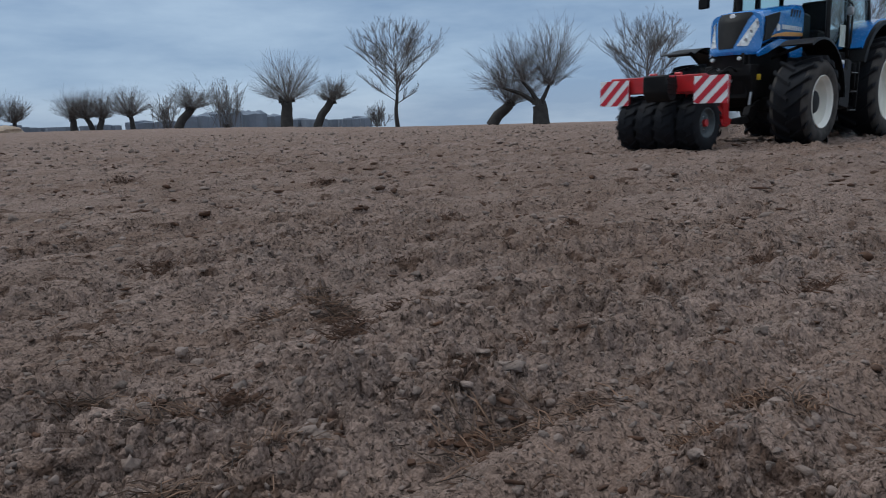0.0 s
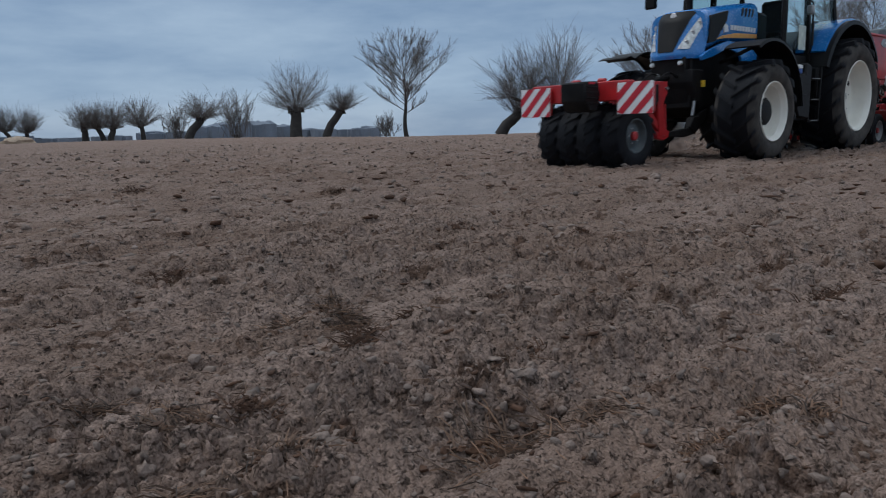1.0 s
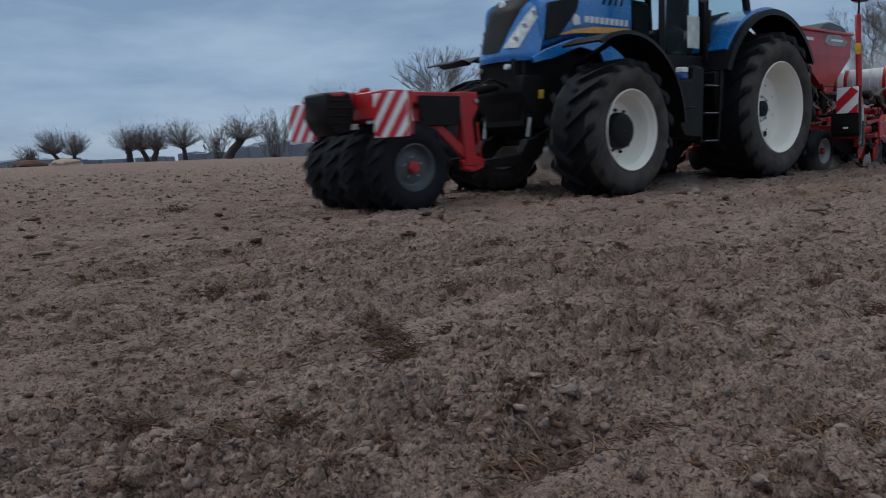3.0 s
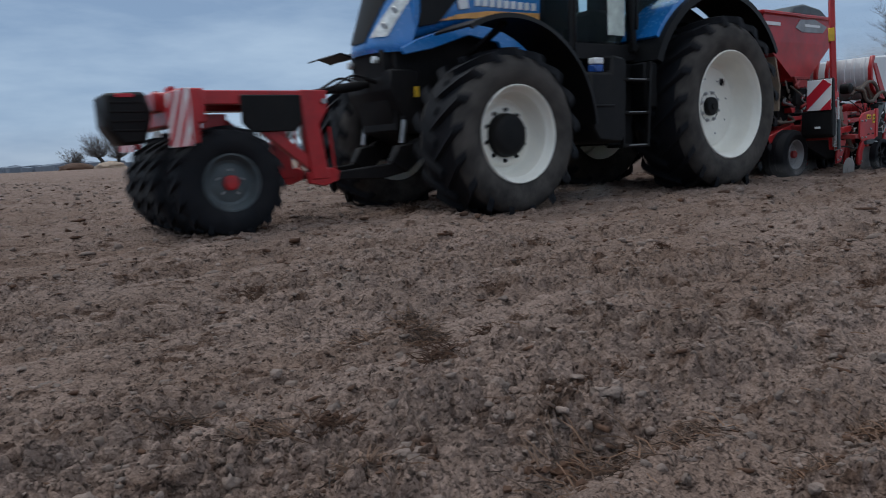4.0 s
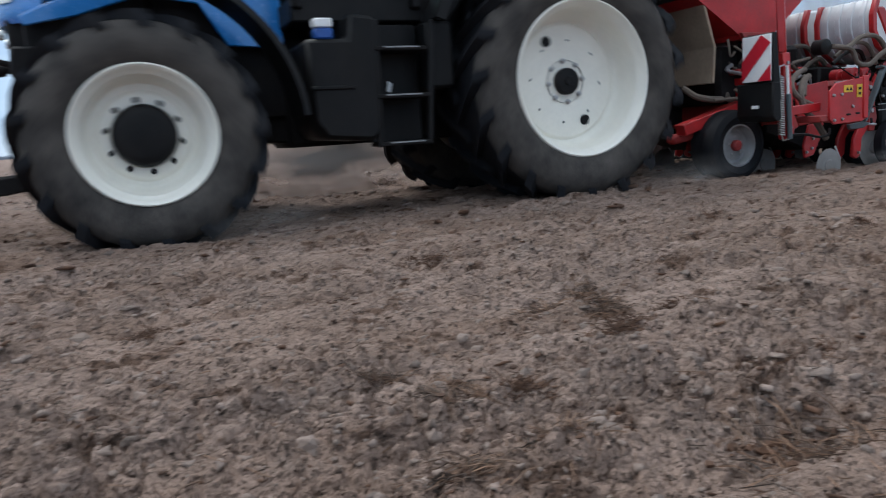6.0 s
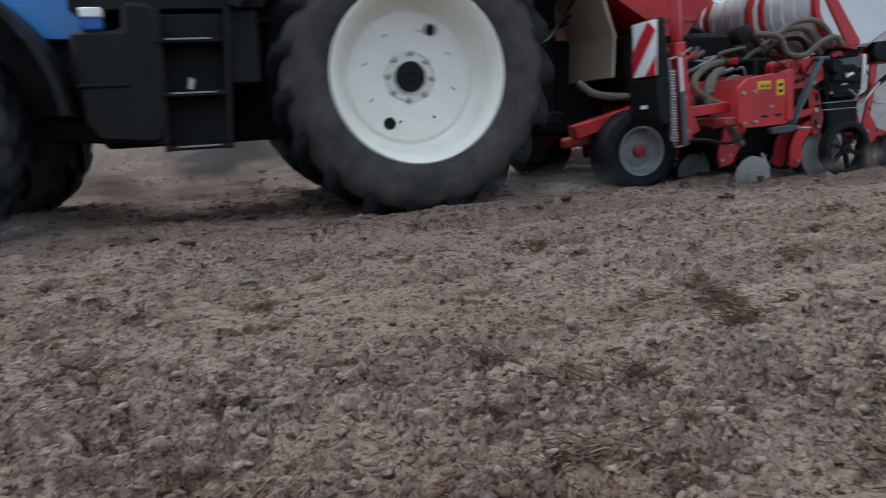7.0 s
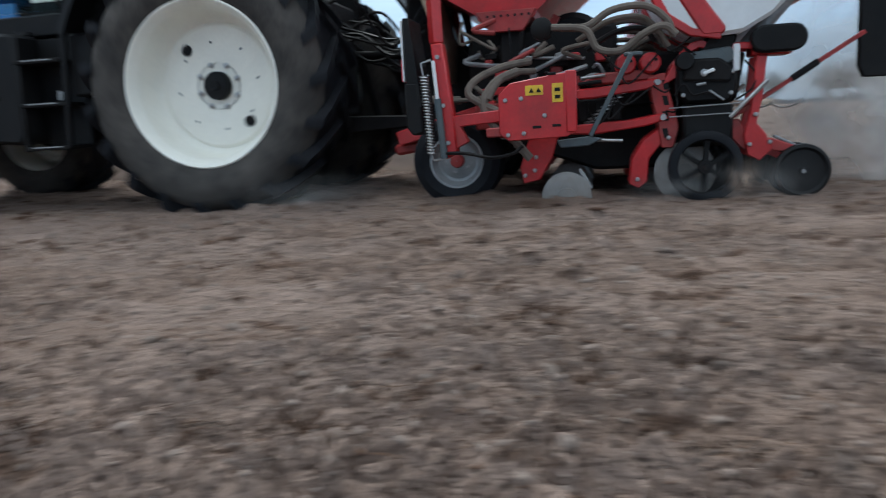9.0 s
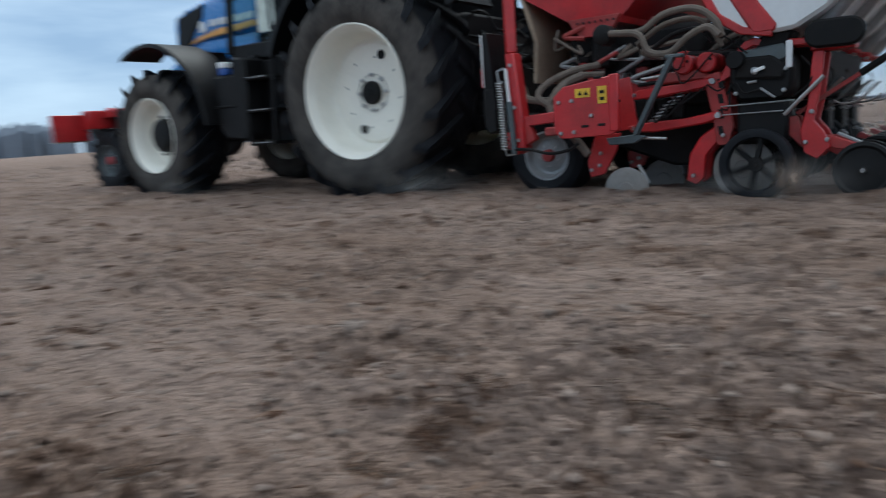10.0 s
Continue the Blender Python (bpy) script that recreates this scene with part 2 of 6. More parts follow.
# ---- mesh helpers ----
class Mesh:
    """Gathers vertices and faces; link() makes the object."""

    def __init__(self):
        self.v, self.f = [], []

    def add(self, vs, fs):
        o = len(self.v)
        self.v.extend([tuple(p) for p in vs])
        self.f.extend([tuple(i + o for i in q) for q in fs])
        return self

    def box(self, x0, x1, y0, y1, z0, z1, c=0.006):
        c = min(c, (x1 - x0) * 0.3, (y1 - y0) * 0.3, (z1 - z0) * 0.3)
        bm = bmesh.new()
        bmesh.ops.create_cube(bm, size=1)
        for p in bm.verts:
            p.co = Vector(((x0 + x1) / 2 + p.co.x * (x1 - x0), (y0 + y1) / 2 + p.co.y * (y1 - y0), (z0 + z1) / 2 + p.co.z * (z1 - z0)))
        if c > 0:
            bmesh.ops.bevel(bm, geom=bm.edges[:], offset=c, segments=1, affect="EDGES")
        bm.verts.index_update()
        self.add([p.co for p in bm.verts], [[q.index for q in f.verts] for f in bm.faces])
        bm.free()
        return self

    def prism(self, pts, y0, y1, c=0.006):
        """A polygon in x and z, drawn through from y0 to y1, edges broken."""
        bm = bmesh.new()
        lo = [bm.verts.new((x, y0, z)) for x, z in pts]
        hi = [bm.verts.new((x, y1, z)) for x, z in pts]
        n = len(pts)
        bm.faces.new(lo)
        bm.faces.new(hi[::-1])
        for i in range(n):
            bm.faces.new((lo[i], hi[i], hi[(i + 1) % n], lo[(i + 1) % n]))
        bmesh.ops.recalc_face_normals(bm, faces=bm.faces[:])
        if c > 0:
            bmesh.ops.bevel(bm, geom=bm.edges[:], offset=c, segments=1, affect="EDGES")
        bm.verts.index_update()
        self.add([p.co for p in bm.verts], [[q.index for q in f.verts] for f in bm.faces])
        bm.free()
        return self

    def bar(self, a, b, w, h, c=0.004):
        """A rectangular bar from a to b; w sideways, h upwards."""
        a, b = Vector(a), Vector(b)
        d = (b - a)
        m = Mesh().box(-w / 2, w / 2, -h / 2, h / 2, 0, d.length, c)
        q = d.to_track_quat("Z", "Y").to_matrix()
        return self.add([a + q @ Vector(p) for p in m.v], m.f)

    def tube(self, pts, r, n=8, r1=None, cap=True):
        pts = [Vector(p) for p in pts]
        k = len(pts)
        r1 = r if r1 is None else r1
        vs, fs, side = [], [], None
        for i, p in enumerate(pts):
            d = (pts[min(i + 1, k - 1)] - pts[max(i - 1, 0)]).normalized()
            if side is None:
                side = d.orthogonal().normalized()
            side = (side - d * side.dot(d)).normalized()
            up = d.cross(side)
            rad = r + (r1 - r) * i / (k - 1)
            for j in range(n):
                a = 2 * math.pi * j / n
                vs.append(p + side * (rad * math.cos(a)) + up * (rad * math.sin(a)))
        for i in range(k - 1):
            for j in range(n):
                fs.append((i * n + j, i * n + (j + 1) % n, (i + 1) * n + (j + 1) % n, (i + 1) * n + j))
        if cap:
            fs.append(tuple(range(n))[::-1])
            fs.append(tuple(range((k - 1) * n, k * n)))
        return self.add(vs, fs)

    def curve(self, pts, r, n=8, steps=8, ribs=0.0):
        """A tube through the points, smoothed; ribs swells every other ring."""
        p = [Vector(q) for q in pts]
        p = [p[0] * 2 - p[1]] + p + [p[-1] * 2 - p[-2]]
        out = []
        for i in range(1, len(p) - 2):
            for s in range(steps):
                t = s / steps
                out.append(0.5 * ((2 * p[i]) + (p[i + 1] - p[i - 1]) * t + (2 * p[i - 1] - 5 * p[i] + 4 * p[i + 1] - p[i + 2]) * t * t
                                  + (3 * p[i] - p[i - 1] - 3 * p[i + 1] + p[i + 2]) * t ** 3))
        out.append(p[-2])
        o = len(self.v)
        self.tube(out, r, n)
        if ribs:
            for i, c in enumerate(out):
                if i % 2:
                    for j in range(n):
                        k = o + i * n + j
                        self.v[k] = tuple(c + (Vector(self.v[k]) - c) * (1 + ribs))
        return self

    def lathe(self, profile, n=32, centre=(0, 0, 0), closed=False):
        """Turns (radius, y) pairs about the y axis."""
        cx, cy, cz = centre
        k = len(profile)
        vs = [(cx + r * math.cos(2 * math.pi * j / n), cy + y, cz + r * math.sin(2 * math.pi * j / n)) for r, y in profile for j in range(n)]
        fs = [(i * n + j, i * n + (j + 1) % n, ((i + 1) % k) * n + (j + 1) % n, ((i + 1) % k) * n + j)
              for i in range(k if closed else k - 1) for j in range(n)]
        return self.add(vs, fs)

    def bolt(self, x, y, z, r=0.012, h=0.01):
        return self.lathe([(0.0005, -h), (r * 0.85, -h), (r, -h * 0.6), (r, 0.004)], 8, (x, y, z))

    def mesh(self, name, mat, smooth=False):
        me = bpy.data.meshes.new(name)
        me.from_pydata(self.v, [], self.f)
        me.materials.append(mat)
        if smooth:
            me.polygons.foreach_set("use_smooth", [True] * len(me.polygons))
            me.set_sharp_from_angle(angle=radians(38))
        me.update()
        return me


def part(name, m, mat, parent, label="", smooth=True, at=None):
    """Links a mesh as one object under a thing or a part."""
    ob = new(name, m if isinstance(m, bpy.types.Mesh) else m.mesh(name, mat, smooth))
    ob.parent = parent
    if at is not None:
        ob.matrix_basis = at
    if label:
        tagged(ob, label)
    return ob


def thing(name, m, mat, label, category, group="", kind="", smooth=True):
    return tagged(new(name, m.mesh(name, mat, smooth) if m else None), label, category, group, kind)


# ---- the field ----
def hash2(ix, iy, seed):
    h = (ix.astype(np.int64) * 374761393 + iy.astype(np.int64) * 668265263 + seed * 974634777) & 0x7FFFFFFF
    h = ((h ^ (h >> 13)) * 1274126177) & 0x7FFFFFFF
    return ((h ^ (h >> 16)) & 0xFFFF) / 65535.0


def value_noise(x, y, seed):
    ix, iy = np.floor(x), np.floor(y)
    fx, fy = x - ix, y - iy
    fx, fy = fx * fx * (3 - 2 * fx), fy * fy * (3 - 2 * fy)
    a, b = hash2(ix, iy, seed), hash2(ix + 1, iy, seed)
    c, d = hash2(ix, iy + 1, seed), hash2(ix + 1, iy + 1, seed)
    return (a + (b - a) * fx) * (1 - fy) + (c + (d - c) * fx) * fy


def cells(x, y, size, seed):
    """Distances to the nearest and the second cell point, and the nearest one's own number."""
    x, y = x / size, y / size
    ix, iy = np.floor(x), np.floor(y)
    best, second, own = np.full(x.shape, 9.0), np.full(x.shape, 9.0), np.zeros(x.shape)
    for ox in (-1, 0, 1):
        for oy in (-1, 0, 1):
            px, py = ix + ox, iy + oy
            d = np.hypot(px + hash2(px, py, seed) - x, py + hash2(px, py, seed + 1) - y)
            near = d < best
            second = np.where(near, best, np.minimum(second, d))
            best = np.where(near, d, best)
            own = np.where(near, hash2(px, py, seed + 2), own)
    return best, second, own


def lumps(x, y, size, seed):
    """Rounded crumbs of about that size, each with its own height."""
    best, second, own = cells(x, y, size, seed)
    return np.sqrt(np.clip(1 - (best / 0.85) ** 2, 0, 1)) * own ** 1.5


def plates(x, y, size, seed):
    """Flat-topped crumbs of uneven height, parted by narrow cracks."""
    best, second, own = cells(x, y, size, seed)
    gap = np.clip((second - best) / 0.4, 0, 1)
    return gap * gap * (3 - 2 * gap) * (0.2 + 0.8 * own ** 1.5)


def relief(x, y):
    """Height of the soil at x, y: drill rows along x, broken crumbs, some smeared flat."""
    wx = x + 0.06 * (value_noise(x * 11, y * 11, 5) - 0.5) + 0.02 * (value_noise(x * 34, y * 34, 15) - 0.5)
    wy = y + 0.06 * (value_noise(x * 11, y * 11, 6) - 0.5) + 0.02 * (value_noise(x * 34, y * 34, 16) - 0.5)
    rough = np.clip(2.6 * value_noise(x * 1.3, y * 2.6, 31) - 0.3, 0.2, 1.3)
    far = np.hypot(x, y)
    z = 0.03 * (value_noise(x * 0.9, y * 1.5, 1) - 0.5) + 0.03 * (value_noise(x * 2.6, y * 4.0, 2) - 0.5) + 0.022 * (value_noise(x * 8, y * 9, 3) - 0.5)
    z = z + rough * 0.022 * plates(wx * 0.75, wy, 0.12, 11) + (0.3 + 0.7 * rough) * np.clip(1.9 - far / 4, 0, 1) * 0.030 * plates(wx * 0.8, wy, 0.056, 17)
    z = z + rough * 0.022 * lumps(wx * 0.85, wy, 0.075, 29) + (0.3 + 0.7 * rough) * np.clip(1.7 - far / 2.0, 0, 1) * 0.020 * plates(wx * 0.9, wy, 0.032, 33)
    z = z + np.clip(far / 8 - 0.5, 0, 1) * 0.05 * lumps(wx * 0.8, wy, 0.26, 37)
    row = np.sin((y - 0.03 * x - 0.98) * 2 * math.pi / 0.27 + 2.2 * value_noise(x * 0.8, y * 0.8, 8))
    return z + 0.022 * row * (0.5 + value_noise(x * 0.6, y * 0.6, 9)) - 0.025


def dip(azimuth, r):
    """How far the field falls away beyond its rounded edge, by bearing in degrees and distance."""
    start = np.interp(azimuth, [-90, -20, 0, 12, 28, 38, 54, 75, 95, 250, 276], [4000, 4000, 140, 130, 85, 48, 34, 32, 32, 4000, 4000])
    return np.clip((r - start) * 0.012, 0, 60)


def ground():
    """One sheet out to the horizon, finest where the crumbs can be told apart."""
    radii = np.concatenate([[0.02, 0.2], np.linspace(0.7 ** -0.5, 14 ** -0.5, 660) ** -2.0, np.geomspace(14.3, 60, 60), np.geomspace(66, 4500, 30)])
    angles = np.radians(np.concatenate([np.linspace(-80, 84, 1250), np.linspace(88, 276, 50)]))
    rr, aa = np.meshgrid(radii, angles, indexing="ij")
    x, y = rr * np.sin(aa) - 0.15, rr * np.cos(aa)
    z = relief(x, y) * np.clip(1.6 - rr / 90, 0, 1) + np.where(rr > 40, 0.2 * (value_noise(x * 0.02, y * 0.02, 9) - 0.5), 0) - dip(np.degrees(aa), rr)
    n, k = rr.shape
    idx = np.arange(n * k).reshape(n, k)
    nxt = np.roll(idx, -1, axis=1)
    quads = np.stack([idx[:-1], nxt[:-1], nxt[1:], idx[1:]], -1).reshape(-1, 4)
    me = bpy.data.meshes.new("ground")
    me.vertices.add(n * k)
    me.vertices.foreach_set("co", np.stack([x, y, z], -1).astype(np.float32).ravel())
    me.loops.add(quads.size)
    me.loops.foreach_set("vertex_index", quads[:, ::-1].astype(np.int32).ravel())
    me.polygons.add(len(quads))
    me.polygons.foreach_set("loop_start", np.arange(0, quads.size, 4, dtype=np.int32))
    me.polygons.foreach_set("loop_total", np.full(len(quads), 4, dtype=np.int32))
    me.polygons.foreach_set("use_smooth", np.ones(len(quads), dtype=bool))
    me.update(calc_edges=True)
    me.validate()
    me.materials.append(SOIL)
    return tagged(new("ground", me), "dry brown tilled field with crumbly soil", "field", kind="structure")


ground()


def height(x, y):
    return float(relief(np.array([x]), np.array([y]))[0])


def ico(sub):
    bm = bmesh.new()
    bmesh.ops.create_icosphere(bm, subdivisions=sub, radius=1)
    bm.verts.index_update()
    v, t = np.array([p.co[:] for p in bm.verts]), np.array([[p.index for p in f.verts] for f in bm.faces])
    bm.free()
    return v, t


def pieces(name, mat, groups, seed, label, category, stretch=(1.1, 1.1, 0.7)):
    """Many small rough lumps joined in one object. groups: (sub, count, x, y, z arrays, sizes)."""
    rng = np.random.default_rng(seed)
    vs, fs, o = [], [], 0
    for sub, x, y, z, s in groups:
        b, t = ico(sub)
        n, k = len(x), len(b)
        p = (b[None] + 0.2 * rng.standard_normal((n, k, 3))) * np.clip(1 + 0.2 * rng.standard_normal((n, k, 1)), 0.5, 1.6) * (s[:, None, None] * rng.uniform(0.5, 1.5, (n, 1, 3))) * np.array(stretch)
        g = rng.uniform(0, 6.28, n)
        c, q = np.cos(g)[:, None], np.sin(g)[:, None]
        px, py = p[..., 0] * c - p[..., 1] * q, p[..., 0] * q + p[..., 1] * c
        vs.append(np.stack([px + x[:, None], py + y[:, None], p[..., 2] + z[:, None]], -1).reshape(-1, 3))
        fs.append((t[None] + (np.arange(n) * k)[:, None, None]).reshape(-1, 3) + o)
        o += n * k
    v, f = np.concatenate(vs), np.concatenate(fs)
    me = bpy.data.meshes.new(name)
    me.vertices.add(len(v))
    me.vertices.foreach_set("co", v.astype(np.float32).ravel())
    me.loops.add(f.size)
    me.loops.foreach_set("vertex_index", f.astype(np.int32).ravel())
    me.polygons.add(len(f))
    me.polygons.foreach_set("loop_start", np.arange(0, f.size, 3, dtype=np.int32))
    me.polygons.foreach_set("loop_total", np.full(len(f), 3, dtype=np.int32))
    me.update(calc_edges=True)
    me.materials.append(mat)
    return tagged(new(name, me), label, category, kind="stuff")


def scatter_clods():
    """Loose crumbs on the tilled soil."""
    rng = np.random.default_rng(4)
    groups = []
    for sub, count, near, far, lo, hi, power in ((2, 260, 0.7, 3.5, 0.010, 0.026, 3.0), (1, 12000, 0.6, 4.4, 0.003, 0.012, 2.4), (1, 8000, 3.5, 13.0, 0.008, 0.03, 2.4), (1, 6000, 11.0, 34.0, 0.02, 0.06, 2.0)):
        a = rng.uniform(radians(-84), radians(88), count)
        r = near + (far - near) * rng.random(count) ** 0.8
        x, y = r * np.sin(a) - 0.15, r * np.cos(a)
        s = lo + (hi - lo) * rng.random(count) ** power
        groups.append((sub, x, y, relief(x, y) - s * 0.1, s))
    pieces("clods", CLOD, groups, 5, "loose dry soil crumbs strewn over the field", "soil clods")


scatter_clods()


def scatter_debris():
    """Dark bits of root and rotted straw."""
    rng = np.random.default_rng(14)
    groups = []
    for count, near, far, lo, hi in ((3000, 0.6, 5.0, 0.004, 0.014), (5200, 3.5, 26.0, 0.012, 0.042)):
        a = rng.uniform(radians(-84), radians(88), count)
        r = near + (far - near) * rng.random(count) ** 0.9
        x, y = r * np.sin(a) - 0.15, r * np.cos(a)
        s = lo + (hi - lo) * rng.random(count) ** 2.5
        groups.append((1, x, y, relief(x, y) + s * 0.2, s))
    pieces("debris", ROOT, groups, 15, "dark bits of root strewn over soil", "plant debris", (1.5, 0.6, 0.4))


scatter_debris()


def tuft(x, y, size, mat, label, seed, fibres=80, name="straw_tuft"):
    """A ploughed-up tuft: dark rotted crumbs and stiff bent fibres lying about them."""
    size = size * 0.85
    rng = np.random.default_rng(seed)
    top = thing(name, None, None, label, "plant debris", "tufts in the soil")
    top.matrix_basis = pose(x, y, 0)
    n = 64
    cx, cy = rng.normal(0, size * 0.32, n), rng.normal(0, size * 0.18, n)
    cz = relief(x + cx, y + cy)
    v, t = ico(1)
    lump = Mesh()
    for i in range(n):
        q = size * rng.uniform(0.02, 0.065)
        lump.add(v * (1 + 0.25 * rng.standard_normal((len(v), 1))) * (q * rng.uniform(0.7, 1.5), q * rng.uniform(0.7, 1.2), q * rng.uniform(0.4, 0.9)) + (cx[i], cy[i], cz[i] + 0.15 * q), t.tolist())
    tagged(part("root_lump", lump, ROOT, top, smooth=False), kind="stuff")
    m = Mesh()
    lean, stand = rng.uniform(0, 3.1), 0.75 if mat is ROOT else 0.32
    a = lean + rng.normal(0, 0.55, fibres) + np.where(rng.random(fibres) < 0.45, math.pi, 0)
    sx, sy = rng.normal(0, size * 0.34, fibres), rng.normal(0, size * 0.18, fibres)
    ln = size * rng.uniform(0.12, 0.5, fibres) * (0.7 if mat is ROOT else 1.15)
    rise = rng.uniform(-0.05, stand, fibres)
    ex, ey = sx + ln * np.cos(a), sy + ln * np.sin(a)
    z0, z1 = relief(x + sx, y + sy), relief(x + ex, y + ey)
    for i in range(fibres):
        p, q = Vector((sx[i], sy[i], z0[i] + 0.004)), Vector((ex[i], ey[i], max(z1[i], z0[i] + rise[i] * ln[i]) + 0.004))
        mid = p.lerp(q, 0.55) + Vector((rng.normal(0, 0.06), rng.normal(0, 0.06), 0.10 + 0.12 * rise[i])) * ln[i]
        m.tube([p, mid, q], rng.uniform(0.001, 0.0026), 3, 0.0009, cap=False)
    tagged(part("straw_mat", m, mat, top, smooth=False), kind="stuff")


for i, (x, y, s, mt) in enumerate([
        (0.93, 0.92, 0.22, STRAW), (1.13, 0.84, 0.14, STRAW), (0.48, 1.33, 0.20, STRAW), (0.61, 1.27, 0.13, ROOT), (1.06, 1.55, 0.17, ROOT), (1.2, 1.80, 0.13, STRAW),
        (1.28, 1.64, 0.10, ROOT), (1.78, 2.21, 0.13, ROOT), (1.66, 2.26, 0.09, ROOT), (1.07, 2.90, 0.15, ROOT), (2.69, 2.96, 0.20, ROOT), (3.14, 2.43, 0.12, ROOT),
        (3.67, 1.75, 0.2, ROOT), (2.80, 1.24, 0.14, ROOT), (1.5, 4.35, 0.14, ROOT), (1.21, 0.63, 0.1, STRAW), (1.48, 0.65, 0.13, STRAW), (1.42, 0.53, 0.12, STRAW),
        (1.29, 1.16, 0.13, ROOT), (2.5, 0.91, 0.16, ROOT), (1.07, 1.97, 0.14, STRAW), (1.3, 2.06, 0.12, STRAW), (0.55, 1.06, 0.13, STRAW), (0.39, 1.52, 0.1, STRAW),
        (0.53, 2.5, 0.10, ROOT), (2.57, 7.7, 0.26, ROOT), (3.67, 5.65, 0.28, ROOT), (-0.52, 1.8, 0.13, ROOT), (-0.60, 2.45, 0.15, STRAW), (-0.08, 2.34, 0.11, ROOT),
        (1.23, 1.87, 0.10, STRAW), (-0.14, 1.12, 0.14, STRAW), (0.34, 1.01, 0.12, STRAW), (-2.8, 1.0, 0.16, ROOT), (-2.1, 1.6, 0.14, ROOT), (-3.62, 3.19, 0.2, ROOT),
        (-1.87, 2.62, 0.14, ROOT), (-1.52, 3.68, 0.18, ROOT), (-1.32, 1.12, 0.12, ROOT), (-1.33, 1.0, 0.10, ROOT), (-1.08, 1.09, 0.12, STRAW), (-1.36, 0.89, 0.09, ROOT),
        (-1.37, 0.74, 0.09, STRAW), (-1.66, 0.51, 0.12, STRAW), (-1.22, 1.41, 0.1, ROOT), (-4.88, 2.88, 0.24, ROOT), (-0.9, 1.17, 0.12, ROOT), (-1.32, 2.64, 0.12, ROOT)]):
    tuft(x, y, s, mt, "brown straw tuft pulled up in dry soil" if mt is STRAW else "dark root clump lying on dry soil", i + 1,
         name="straw_tuft" if mt is STRAW else "root_clump")


def loose_straw():
    rnd = random.Random(9)
    m = Mesh()
    for i in range(1500):
        a, r = rnd.uniform(radians(-84), radians(88)), 0.6 + 5 * rnd.random() ** 1.3
        x, y = r * math.sin(a) - 0.15, r * math.cos(a)
        g, ln = rnd.uniform(0, 6.28), rnd.uniform(0.015, 0.06)
        z = height(x, y) + 0.006
        dx, dy = ln * math.cos(g) / 2, ln * math.sin(g) / 2
        m.tube([(x - dx, y - dy, z), (x, y, z + rnd.uniform(0, 0.008)), (x + dx, y + dy, z + rnd.uniform(-0.004, 0.012))], rnd.uniform(0.0008, 0.0018), 3, cap=False)
    thing("loose_straw", m, STRAW, "short brown straw bits strewn on soil", "straw", kind="stuff", smooth=False)


loose_straw()


